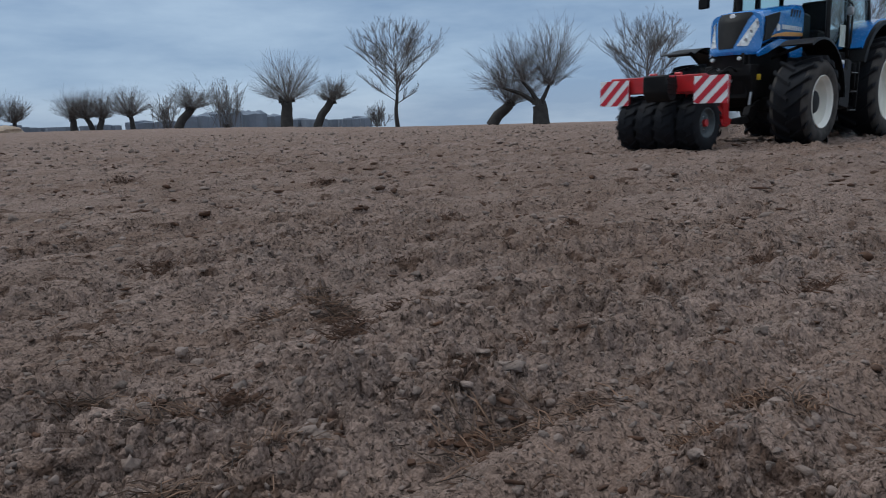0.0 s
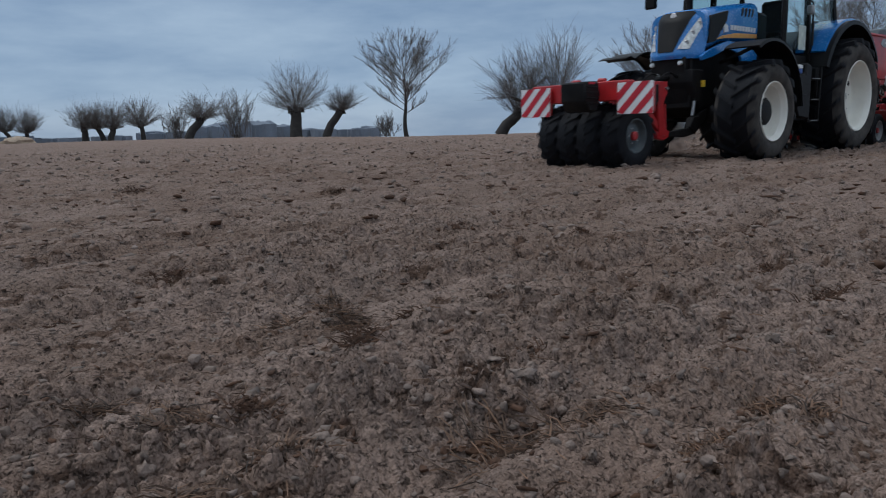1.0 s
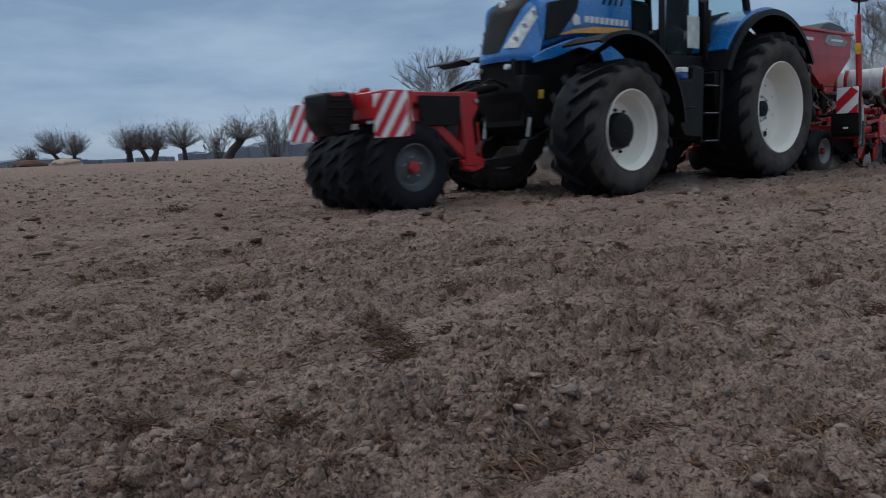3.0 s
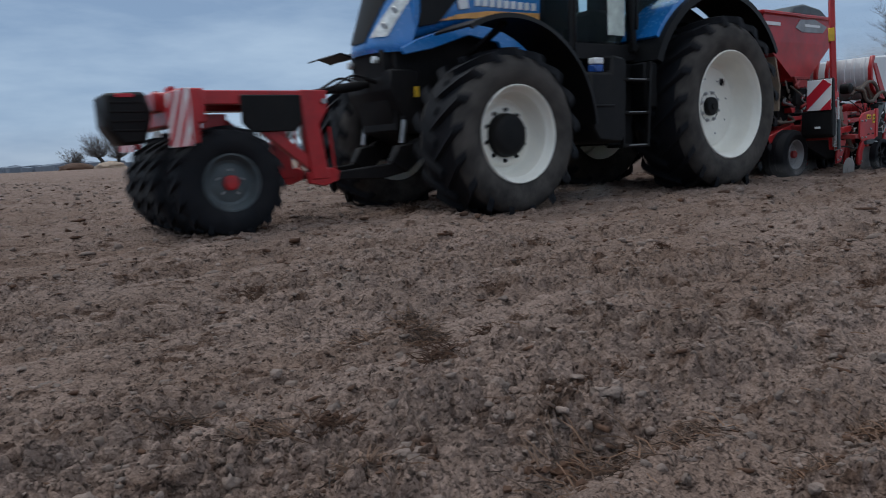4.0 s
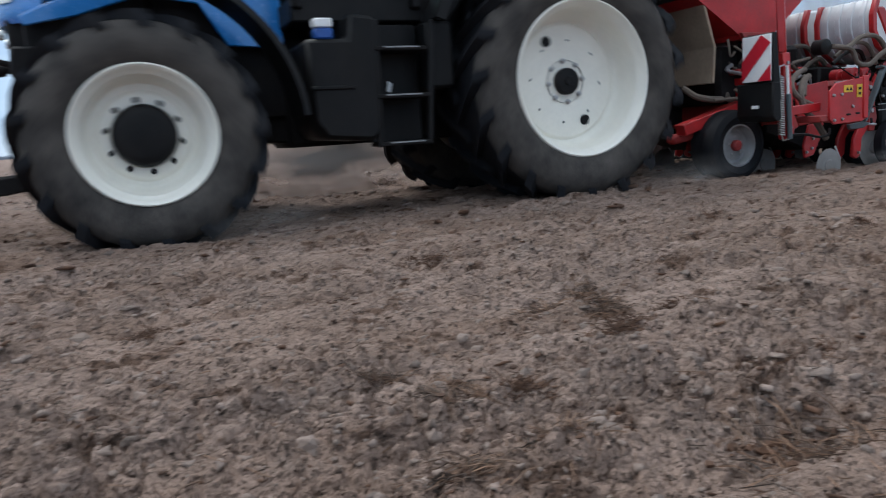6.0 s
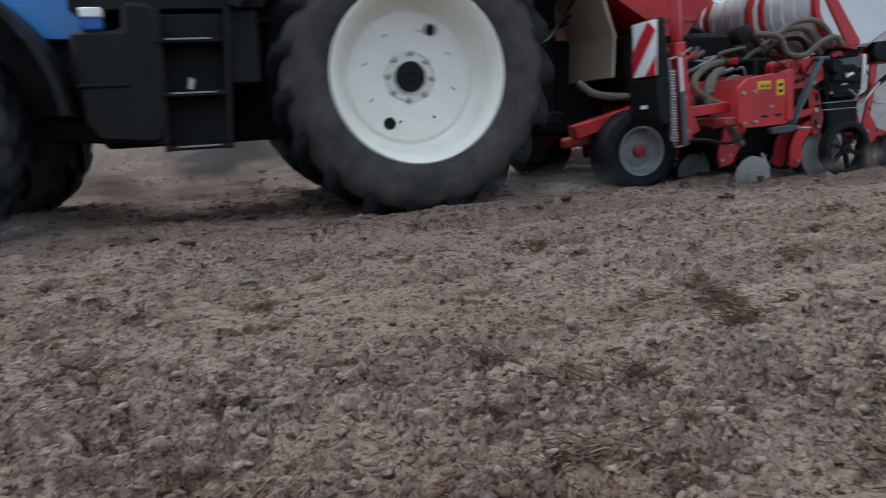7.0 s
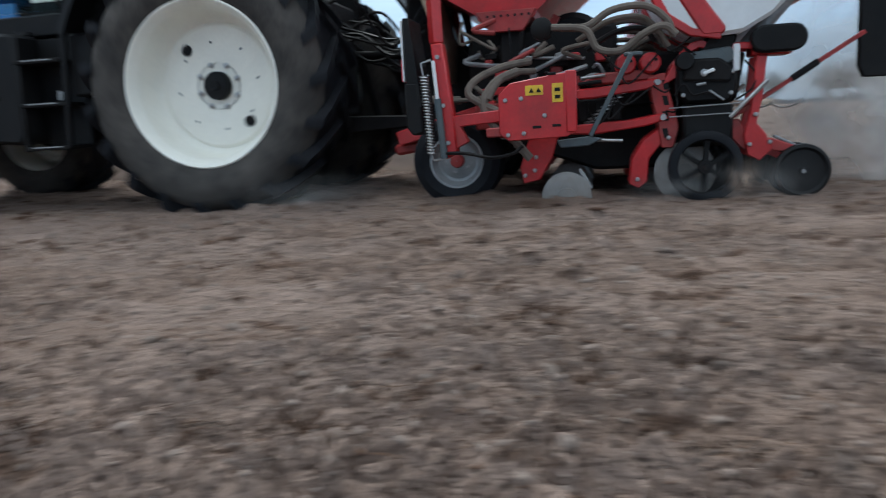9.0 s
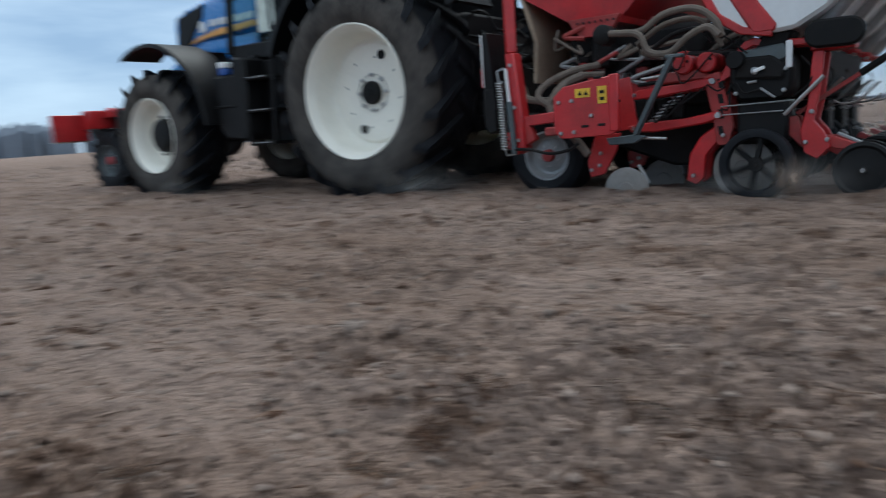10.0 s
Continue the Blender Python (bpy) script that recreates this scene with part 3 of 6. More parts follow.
# ---- the far side of the field ----
def tree(azimuth, distance, tall, wide, kind_of, label, lean=0.0, seed=1, trunk_r=0.35, trunk_h=0.3):
    """A bare winter tree: trunk, and a crown of shoots or of forking limbs."""
    rnd = random.Random(seed)
    a = radians(azimuth)
    top = thing("willow_tree" if kind_of != "ash" else "ash_tree", None, None, label, "tree", "trees along the field edge")
    top.matrix_basis = pose(distance * math.sin(a), distance * math.cos(a), -0.1 - float(dip(azimuth, distance)), 0, 0, -azimuth)
    trunk, crown = Mesh(), Mesh()
    fine = distance * 0.0001

    def twig(p, d, ln, r, n_sub, depth):
        pts, d2 = [p], d
        for k in range(3):
            d2 = (d2 + Vector((rnd.gauss(0, 0.1), rnd.gauss(0, 0.1), 0.03))).normalized()
            pts.append(pts[-1] + d2 * ln / 3)
        crown.tube(pts, max(r, fine), 3, max(r * 0.25, fine * 0.55), cap=False)
        if depth:
            for i in range(n_sub):
                f = rnd.uniform(0.25, 0.98) * 3
                j = int(f)
                q = pts[j].lerp(pts[j + 1], f - j)
                dd = (d2 + Vector((rnd.gauss(0, 0.45), rnd.gauss(0, 0.45), rnd.gauss(0.05, 0.3)))).normalized()
                twig(q, dd, ln * rnd.uniform(0.22, 0.45), r * 0.5, n_sub - 2, depth - 1)

    if kind_of == "shrub":
        trunk.tube([(0, 0, 0), (0, 0, 0.5)], trunk_r, 8, trunk_r * 0.8)
        for i in range(46):
            ang, out = rnd.uniform(0, 6.28), abs(rnd.gauss(0, 0.45))
            d = Vector((math.cos(ang) * out, math.sin(ang) * out, 1)).normalized()
            twig(Vector((rnd.gauss(0, 0.5), rnd.gauss(0, 0.3), 0.2)), d, tall * rnd.uniform(0.5, 0.92), 0.035, 7, 2)
    elif kind_of == "ash":
        # one leader to the top, boughs along it that reach an egg-shaped outline
        stem = [Vector((0, 0, 0))]
        for k in range(1, 9):
            stem.append(Vector((lean * tall * 0.1 * k / 8 + rnd.gauss(0, 0.012) * tall, rnd.gauss(0, 0.012) * tall, tall * 0.86 * k / 8)))
        trunk.tube(stem[:5], trunk_r, 8, trunk_r * 0.5)
        crown.tube(stem[4:], trunk_r * 0.5, 5, fine, cap=False)

        def limb(p, d, ln, r, depth):
            if not depth:
                crown.tube([p, p + d * ln], fine * 0.8, 3, fine * 0.5, cap=False)
                return
            pts = [p]
            for s in range(3):
                d = (d + Vector((rnd.gauss(0, 0.13), rnd.gauss(0, 0.13), 0.07))).normalized()
                pts.append(pts[-1] + d * ln / 3)
            crown.tube(pts, max(r, fine), 4 if depth == 3 else 3, max(r * 0.4, fine * 0.6), cap=False)
            if depth:
                for i in range((0, 5, 7, 9)[depth]):
                    f = rnd.uniform(0.5, 2.98)
                    q = pts[int(f)].lerp(pts[int(f) + 1], f - int(f))
                    ang = rnd.uniform(0, 6.28)
                    dd = (d + Vector((math.cos(ang), math.sin(ang), rnd.uniform(-0.2, 0.5))) * rnd.uniform(0.35, 0.75)).normalized()
                    limb(q, dd, ln * rnd.uniform(0.32, 0.55), r * 0.45, depth - 1)

        for i in range(32):
            f = trunk_h + (0.84 - trunk_h) * (i / 31) ** 0.9
            k = min(7, int(f * 8 / 0.86))
            p = stem[k].lerp(stem[k + 1], f * 8 / 0.86 - k)
            u = (f - trunk_h) / (0.9 - trunk_h)
            reach = wide * 0.5 * (0.72 + 0.5 * math.sin(math.pi * min(1, u * 1.15)) - 0.62 * u * u) * rnd.uniform(0.8, 1.05)
            ang = i * 2.4 + rnd.uniform(-0.4, 0.4)
            up = 0.5 + 0.55 * u
            limb(p, Vector((math.cos(ang), math.sin(ang), up)).normalized(), reach * 0.92 * math.sqrt(1 + up * up), trunk_r * (0.24 - 0.16 * u), 3 if i < 24 else 2)
    else:
        head = Vector((lean * tall * trunk_h, 0, tall * trunk_h))
        knee = Vector((lean * tall * trunk_h * 0.35, 0.05, tall * trunk_h * 0.5))
        trunk.tube([(0, 0, 0), knee * 0.5, knee, (knee + head) / 2 + Vector((0.05, 0, 0)), head], trunk_r * 1.15, 10, trunk_r * 0.9)
        for i in range(9):
            p = head + Vector((rnd.gauss(0, 0.4), rnd.gauss(0, 0.4), rnd.gauss(0.05, 0.25))) * trunk_r
            trunk.tube([p - Vector((0, 0, 0.35 * trunk_r)), p + Vector((0, 0, 0.5 * trunk_r))], trunk_r * 0.55, 7, trunk_r * 0.3)
        # crowns: (root of the shoots, middle, half width, half height, shoots)
        rest = tall - head.z
        crowns = [(head, head + Vector((lean * 0.15 * rest, 0, rest * 0.44)), wide * 0.5, rest * 0.56, 150)]
        if kind_of == "split":
            crowns = []
            for dx, up, w, h, shoots in ((1.2, 0.60, 0.28, 0.48, 120), (-2.0, 0.52, 0.26, 0.40, 80), (-4.4, 0.40, 0.22, 0.38, 60)):
                fork = head + Vector((dx * 0.75, rnd.gauss(0, 0.3), rest * (up - 0.36 if dx > 0 else up * 0.55)))
                trunk.tube([head, head.lerp(fork, 0.5) + Vector((0, 0, 0.25 if dx < 0 else -0.1)), fork], trunk_r * 0.36, 7, trunk_r * 0.2)
                crowns.append((fork, head + Vector((dx, 0, rest * up)), wide * w, rest * h, shoots))
        for root, centre, hw, hh, shoots in crowns:
            for i in range(shoots):
                ang, up = rnd.uniform(0, 6.28), rnd.uniform(-0.62, 1.0)
                ring = math.sqrt(max(0.0, 1 - up * up))
                goal = centre + Vector((math.cos(ang) * ring * hw, math.sin(ang) * ring * hw, up * hh))
                p = root + Vector((rnd.gauss(0, 0.4), rnd.gauss(0, 0.4), rnd.uniform(-0.2, 0.3))) * trunk_r
                reach = (goal - p).length
                twig(p, ((goal - p) / reach).normalized(), reach * rnd.uniform(0.5, 1.0) ** 0.7, 0.02, 9, 1)
    part("trunk", trunk, BARK, top)
    part("crown", crown, TWIG, top, smooth=False)
    return top


POLLARD = "bare pollard willow with a thick dark trunk"
EDGE_ROW = [
        (9.2, 140, 3.4, 5.0, "shrub", "bare grey bush by the field edge", 0, 0.2, 0.2),
        (11.1, 132, 6.0, 4.8, "pollard", "bare willow leaning over the field edge", -0.5, 0.3, 0.3),
        (11.9, 132, 6.0, 4.8, "pollard", POLLARD, 0.1, 0.3, 0.25),
        (15.5, 118, 5.6, 5.4, "pollard", POLLARD, 0.0, 0.45, 0.3),
        (16.7, 116, 5.6, 4.2, "pollard", "bare pollard willow with a crooked trunk", -0.4, 0.35, 0.3),
        (17.1, 114, 5.5, 4.4, "pollard", POLLARD, 0.3, 0.4, 0.3),
        (19.3, 106, 6.1, 6.0, "pollard", "bare forked willow with a slim trunk", -0.1, 0.3, 0.3),
        (22.3, 98, 5.9, 6.4, "pollard", "bare pollard willow with a bent leaning trunk", 0.75, 0.5, 0.42),
        (21.6, 104, 4.2, 4.2, "shrub", "thin bare bush among willows", 0, 0.15, 0.2),
        (25.8, 93, 5.6, 6.0, "shrub", "broad many-stemmed bare willow bush", 0, 0.4, 0.2)]
NEAR_ROW = [
        (30.15, 84, 8.0, 8.2, "pollard", "tall bare pollard willow with a stout trunk", 0.05, 0.62, 0.36),
        (32.4, 82, 5.6, 4.6, "pollard", "bare pollard willow with a leaning bent trunk", 0.6, 0.42, 0.5),
        (37.0, 86, 2.6, 2.2, "shrub", "small bare sapling by the field edge", 0, 0.08, 0.2),
        (38.6, 80, 9.8, 8.2, "ash", "tall bare round-crowned tree", 0.0, 0.26, 0.26),
        (45.85, 70, 7.6, 7.0, "pollard", "bare willow with a strongly leaning trunk", 0.9, 0.5, 0.26),
        (49.7, 68, 9.2, 10.0, "split", "large bare willow with a thick split stump", -0.1, 0.7, 0.2),
        (57.5, 70, 8.0, 7.6, "ash", "tall bare tree behind the field", 0.0, 0.25, 0.25),
        (68.8, 48, 7.6, 5.0, "ash", "slim bare tree with light branches", 0.0, 0.14, 0.2),
        (71.5, 50, 8.6, 6.0, "ash", "slim bare tree with light branches", 0.0, 0.15, 0.2)]
for az, dist, tall, wide, sort, lab, lean, r, h in EDGE_ROW + NEAR_ROW:
    tree(az, dist, tall, wide, sort, lab, lean, int(az * 10), r, h)


def far_woods():
    """A low uneven belt of woodland on the horizon, all round; its colour holds the haze."""
    rnd = random.Random(3)
    m = Mesh()
    for i in range(1500):
        a = rnd.uniform(0, 2 * math.pi)
        r = rnd.uniform(650, 800)
        tall = 1 + 6 * noise.noise(Vector((math.cos(a) * 9, math.sin(a) * 9, 0))) + rnd.uniform(0, 3)
        east = math.degrees(a) % 360
        if 22 < east < 30:
            tall += 10 * math.sin(math.pi * (east - 22) / 8)
        elif 262 < east < 310:
            tall += 23
        elif 36 < east < 130:
            continue
        tall = max(tall, 1)
        x, y, w = r * math.sin(a), r * math.cos(a), rnd.uniform(4, 11)
        pts = []
        for k in range(7):
            g = 2 * math.pi * k / 7
            pts.append((x + w * math.cos(g) * rnd.uniform(0.7, 1.2), y + w * math.sin(g) * rnd.uniform(0.7, 1.2), -12))
        mid = [(p[0] + rnd.gauss(0, 0.6), p[1] + rnd.gauss(0, 0.6), tall * rnd.uniform(0.55, 0.8)) for p in pts]
        m.add(pts + mid + [(x, y, tall)], [(k, (k + 1) % 7, 7 + (k + 1) % 7, 7 + k) for k in range(7)] + [(7 + k, 7 + (k + 1) % 7, 14) for k in range(7)])
    thing("far_woods", m, FAR_HAZED, "belt of distant bare woodland in haze-blue colour", "woodland", kind="stuff", smooth=False)


far_woods()


def mound(azimuth, dist, w, h, mat, label):
    a = radians(azimuth)
    bm = bmesh.new()
    bmesh.ops.create_icosphere(bm, subdivisions=3, radius=1)
    for p in bm.verts:
        p.co *= 1 + 0.22 * noise.noise(p.co * 2.2 + Vector((azimuth, 0, 0)))
        p.co = Vector((p.co.x * w / 2, p.co.y * w / 3, p.co.z * h))
    bm.verts.index_update()
    m = Mesh().add([p.co for p in bm.verts], [[q.index for q in f.verts] for f in bm.faces])
    bm.free()
    ob = thing("heap", m, mat, label, "heap")
    ob.matrix_basis = pose(dist * math.sin(a), dist * math.cos(a), 0, 0, 0, -azimuth)


mound(11.4, 122, 4.6, 1.0, BEIGE, "pale heap of straw at the field edge")
mound(9.2, 122, 5.0, 1.0, ROOT, "dark heap of earth at the field edge")

# ---- wheels ----
SPINNING = []      # (object, pose numbers, rolling radius, sense, first angle)


def lug_tread(m, R, y0, y1, n, deep, thick, slant):
    """Chevron lugs, one joined mesh; the two halves are set half a step apart."""
    mid = (y0 + y1) / 2
    for s in range(2):
        ya, yb = (y0, mid + 0.03 * (y1 - y0)) if s == 0 else (y1, mid - 0.03 * (y1 - y0))
        for i in range(n):
            a0 = 2 * math.pi * (i + 0.5 * s) / n
            vs = []
            for k in range(5):
                f = (0, 0.06, 0.3, 0.65, 1)[k]
                y = ya + (yb - ya) * f
                a = a0 + slant * (f ** 0.8) / R
                hw = thick * (1.15 - 0.3 * f) / R
                drop = 0.115 * R if k == 0 else (0.012 * R if k == 1 else 0)
                for da, rad in ((-hw * 1.25, R - deep - 0.01 - drop * 0.5), (-hw, R - drop), (hw, R - drop), (hw * 1.25, R - deep - 0.01 - drop * 0.5)):
                    vs.append((rad * math.cos(a + da), y, rad * math.sin(a + da)))
            fs = [(k * 4 + j, k * 4 + j + 1, k * 4 + j + 5, k * 4 + j + 4) for k in range(4) for j in range(3)]
            fs += [(0, 1, 2, 3), (16, 17, 18, 19)]
            m.add(vs, fs)


def tyre_parts(parent, R, w, rim_r, lugs, deep, thick, slant, wall=None):
    """Carcass and tread round a rim whose outer flange lies at y = 0; the wheel reaches to y = w."""
    c = R - deep
    b = w * 0.07
    side = [(rim_r - 0.01, 0.015), (rim_r + 0.012, -b * 0.3), (rim_r + (c - rim_r) * 0.35, -b), (rim_r + (c - rim_r) * 0.7, -b * 0.9), (c * 0.975, b * 0.3), (c, b * 1.6)]
    prof = side + [(c * 1.008, w / 2)] + [(r, w - y) for r, y in side[::-1]]
    part("tyre", Mesh().lathe(prof, 64), wall or WALL, parent, "dusty black tyre sidewall")
    t = Mesh()
    lug_tread(t, R, -b * 0.95, w + b * 0.95, lugs, deep, thick, slant)
    t.lathe([(c + 0.003, b * 1.5), (c * 1.01 + 0.003, w / 2), (c + 0.003, w - b * 1.5)], 64)
    part("tread", t, RUBBER, parent, "black rubber tread with chevron lugs", smooth=False)


def rear_wheel(parent, y, sense, first):
    """The large white-rimmed wheel."""
    prof = [(0.545, 0.02), (0.562, 0.004), (0.566, -0.012), (0.556, -0.02), (0.543, -0.012), (0.535, 0.008), (0.524, 0.03), (0.512, 0.045), (0.506, 0.075),
            (0.502, 0.14), (0.492, 0.20), (0.474, 0.242), (0.450, 0.268), (0.436, 0.272), (0.428, 0.262), (0.418, 0.250), (0.405, 0.247), (0.25, 0.256), (0.05, 0.26)]
    w = part("rear_wheel", Mesh().lathe(prof, 64), CREAM, parent, "large cream-white wheel rim")
    part("rim_back", Mesh().lathe([(0.545, 0.02), (0.52, 0.3), (0.545, 0.58)], 48), CREAM, w)
    part("hub", Mesh().lathe([(0.002, 0.19), (0.03, 0.188), (0.036, 0.2), (0.088, 0.204), (0.098, 0.214), (0.1, 0.28)], 32), BLACK, w, "black round hub cap")
    nut = Mesh().lathe([(0.002, -0.03), (0.012, -0.03), (0.013, -0.012), (0.02, -0.01), (0.021, 0.003)], 8).mesh("bolt", STEEL, True)
    for i in range(8):
        a = 2 * math.pi * (i + 0.5) / 8
        part("bolt", nut, STEEL, w, at=pose(0.152 * math.cos(a), 0.258, 0.152 * math.sin(a)))
    hole = Mesh().lathe([(0.034, -0.006), (0.04, -0.004), (0.04, 0.004), (0.034, 0.006), (0.032, 0.001), (0.001, 0.002)], 20).mesh("vent_hole", BLACK, True)
    for a in (0, math.pi):
        part("vent_hole", hole, BLACK, w, "dark round hole in the rim disc", at=pose(0.335 * math.cos(a), 0.2455, 0.335 * math.sin(a)))
    small = Mesh().lathe([(0.001, -0.003), (0.009, -0.003), (0.009, 0.003)], 8).mesh("rivet", SLATE, True)
    for i in range(8):
        a = 2 * math.pi * i / 8 + 0.2
        part("rivet", small, SLATE, w, at=pose(0.30 * math.cos(a), 0.2505, 0.31 * math.sin(a)))
    tyre_parts(w, 0.925, 0.62, 0.56, 19, 0.062, 0.028, 0.32)
    SPINNING.append((w, (3.0, y, 0.86, 0 if sense > 0 else 180), 0.93, sense, first))


def front_wheel(parent, y, sense, first):
    prof = [(0.39, 0.02), (0.404, 0.004), (0.408, -0.012), (0.400, -0.02), (0.388, -0.012), (0.378, 0.01), (0.368, 0.04), (0.352, 0.055), (0.345, 0.12),
            (0.334, 0.18), (0.308, 0.215), (0.272, 0.212), (0.258, 0.19), (0.24, 0.18), (0.19, 0.182), (0.17, 0.22)]
    w = part("front_wheel", Mesh().lathe(prof, 64), CREAM, parent, "cream-white wheel rim with deep dish")
    part("rim_back", Mesh().lathe([(0.39, 0.02), (0.365, 0.25), (0.39, 0.5)], 48), CREAM, w)
    part("hub", Mesh().lathe([(0.002, 0.085), (0.12, 0.088), (0.16, 0.094), (0.176, 0.11), (0.181, 0.13), (0.184, 0.24)], 40), BLACK, w, "large black round hub cap")
    nut = Mesh().lathe([(0.002, -0.028), (0.011, -0.028), (0.012, -0.012), (0.018, -0.01), (0.019, 0.003)], 8).mesh("bolt", BLACK, True)
    for i in range(10):
        a = 2 * math.pi * (i + 0.5) / 10
        part("bolt", nut, BLACK, w, at=pose(0.214 * math.cos(a), 0.18, 0.214 * math.sin(a)))
    tyre_parts(w, 0.71, 0.52, 0.405, 17, 0.055, 0.024, 0.27)
    SPINNING.append((w, (0.0, y, 0.64, 0 if sense > 0 else 180), 0.69, sense, first))


def small_wheel(parent, name, x, y, z, R, w, rim_r, rim_mat, hub_mat, lugs=0, sense=1, label=""):
    prof = [(rim_r + 0.004, 0.01), (rim_r + 0.006, -0.006), (rim_r - 0.008, -0.006), (rim_r - 0.016, 0.012), (rim_r * 0.86, 0.03), (rim_r * 0.8, 0.055),
            (rim_r * 0.7, 0.06), (rim_r * 0.62, 0.05), (rim_r * 0.3, 0.045), (0.004, 0.045)]
    ob = part(name, Mesh().lathe(prof, 40), rim_mat, parent, label)
    hr = rim_r * 0.27
    part("hub", Mesh().lathe([(0.002, 0.0), (hr * 0.8, 0.002), (hr, 0.012), (hr, 0.05)], 12), hub_mat, ob)
    nut = Mesh().lathe([(0.001, -0.012), (rim_r * 0.05, -0.012), (rim_r * 0.05, 0.002)], 6).mesh("bolt", STEEL, True)
    for i in range(5):
        a = 2 * math.pi * i / 5
        part("bolt", nut, STEEL, ob, at=pose(rim_r * 0.45 * math.cos(a), 0.047, rim_r * 0.45 * math.sin(a)))
    if lugs:
        tyre_parts(ob, R, w, rim_r, lugs, 0.028, 0.017, 0.10, RUBBER)
    else:
        b = w * 0.08
        side = [(rim_r - 0.005, 0.012), (rim_r + 0.008, -b * 0.3), (rim_r + (R - rim_r) * 0.5, -b), (R * 0.95, b * 0.1), (R * 0.99, b * 1.8)]
        part("tyre", Mesh().lathe(side + [(R, w * 0.35), (R * 0.985, w * 0.37), (R, w * 0.39), (R, w * 0.61), (R * 0.985, w * 0.63), (R, w * 0.65)] + [(r, w - q) for r, q in side[::-1]], 56), RUBBER, ob, "black ribbed tyre")
    SPINNING.append((ob, (x, y, z, 0 if sense > 0 else 180), R * 0.97, sense, 0.0))
    return ob


# ---- the tractor ----
YC = 1.2


def nose_x(dy, z):
    return -0.80 + 0.36 * max(0, z - 1.45) + 0.9 * max(0, z - 1.94) ** 1.2 + 0.30 * (abs(dy) / 0.43) ** 2.6 + 0.8 * max(0, 1.5 - z) ** 1.5


def nose_patch(left, right, z0, z1, off, n=14):
    """A sheet that follows the nose between two edges, left(z) and right(z), set off before it."""
    m = Mesh()
    for j in range(n + 1):
        z = z0 + (z1 - z0) * j / n
        for i in range(n + 1):
            dy = left(z) + (right(z) - left(z)) * i / n
            m.v.append((nose_x(dy, z) - off, YC + dy, z))
    k = n + 1
    m.f = [(j * k + i, (j + 1) * k + i, (j + 1) * k + i + 1, j * k + i + 1) for j in range(n) for i in range(n)]
    return m


def arc_shell(m, cx, cz, r, a0, a1, y0, y1, thick=0.02, n=22, lip=0.04):
    """A mudguard: an arc swept across y, with thickness and a turned-down outer lip."""
    vs = []
    for i in range(n + 1):
        a = radians(a0 + (a1 - a0) * i / n)
        c, s = math.cos(a), math.sin(a)
        for rad, y in ((r - lip, y0), (r, y0 + 0.012), (r, y1), (r - thick, y1), (r - thick, y0 + 0.03), (r - lip, y0 + 0.018)):
            vs.append((cx + rad * c, y, cz + rad * s))
    fs = [(i * 6 + j, i * 6 + (j + 1) % 6, (i + 1) * 6 + (j + 1) % 6, (i + 1) * 6 + j) for i in range(n) for j in range(6)]
    fs += [tuple(range(6)), tuple(range(n * 6, n * 6 + 6))]
    return m.add(vs, fs)


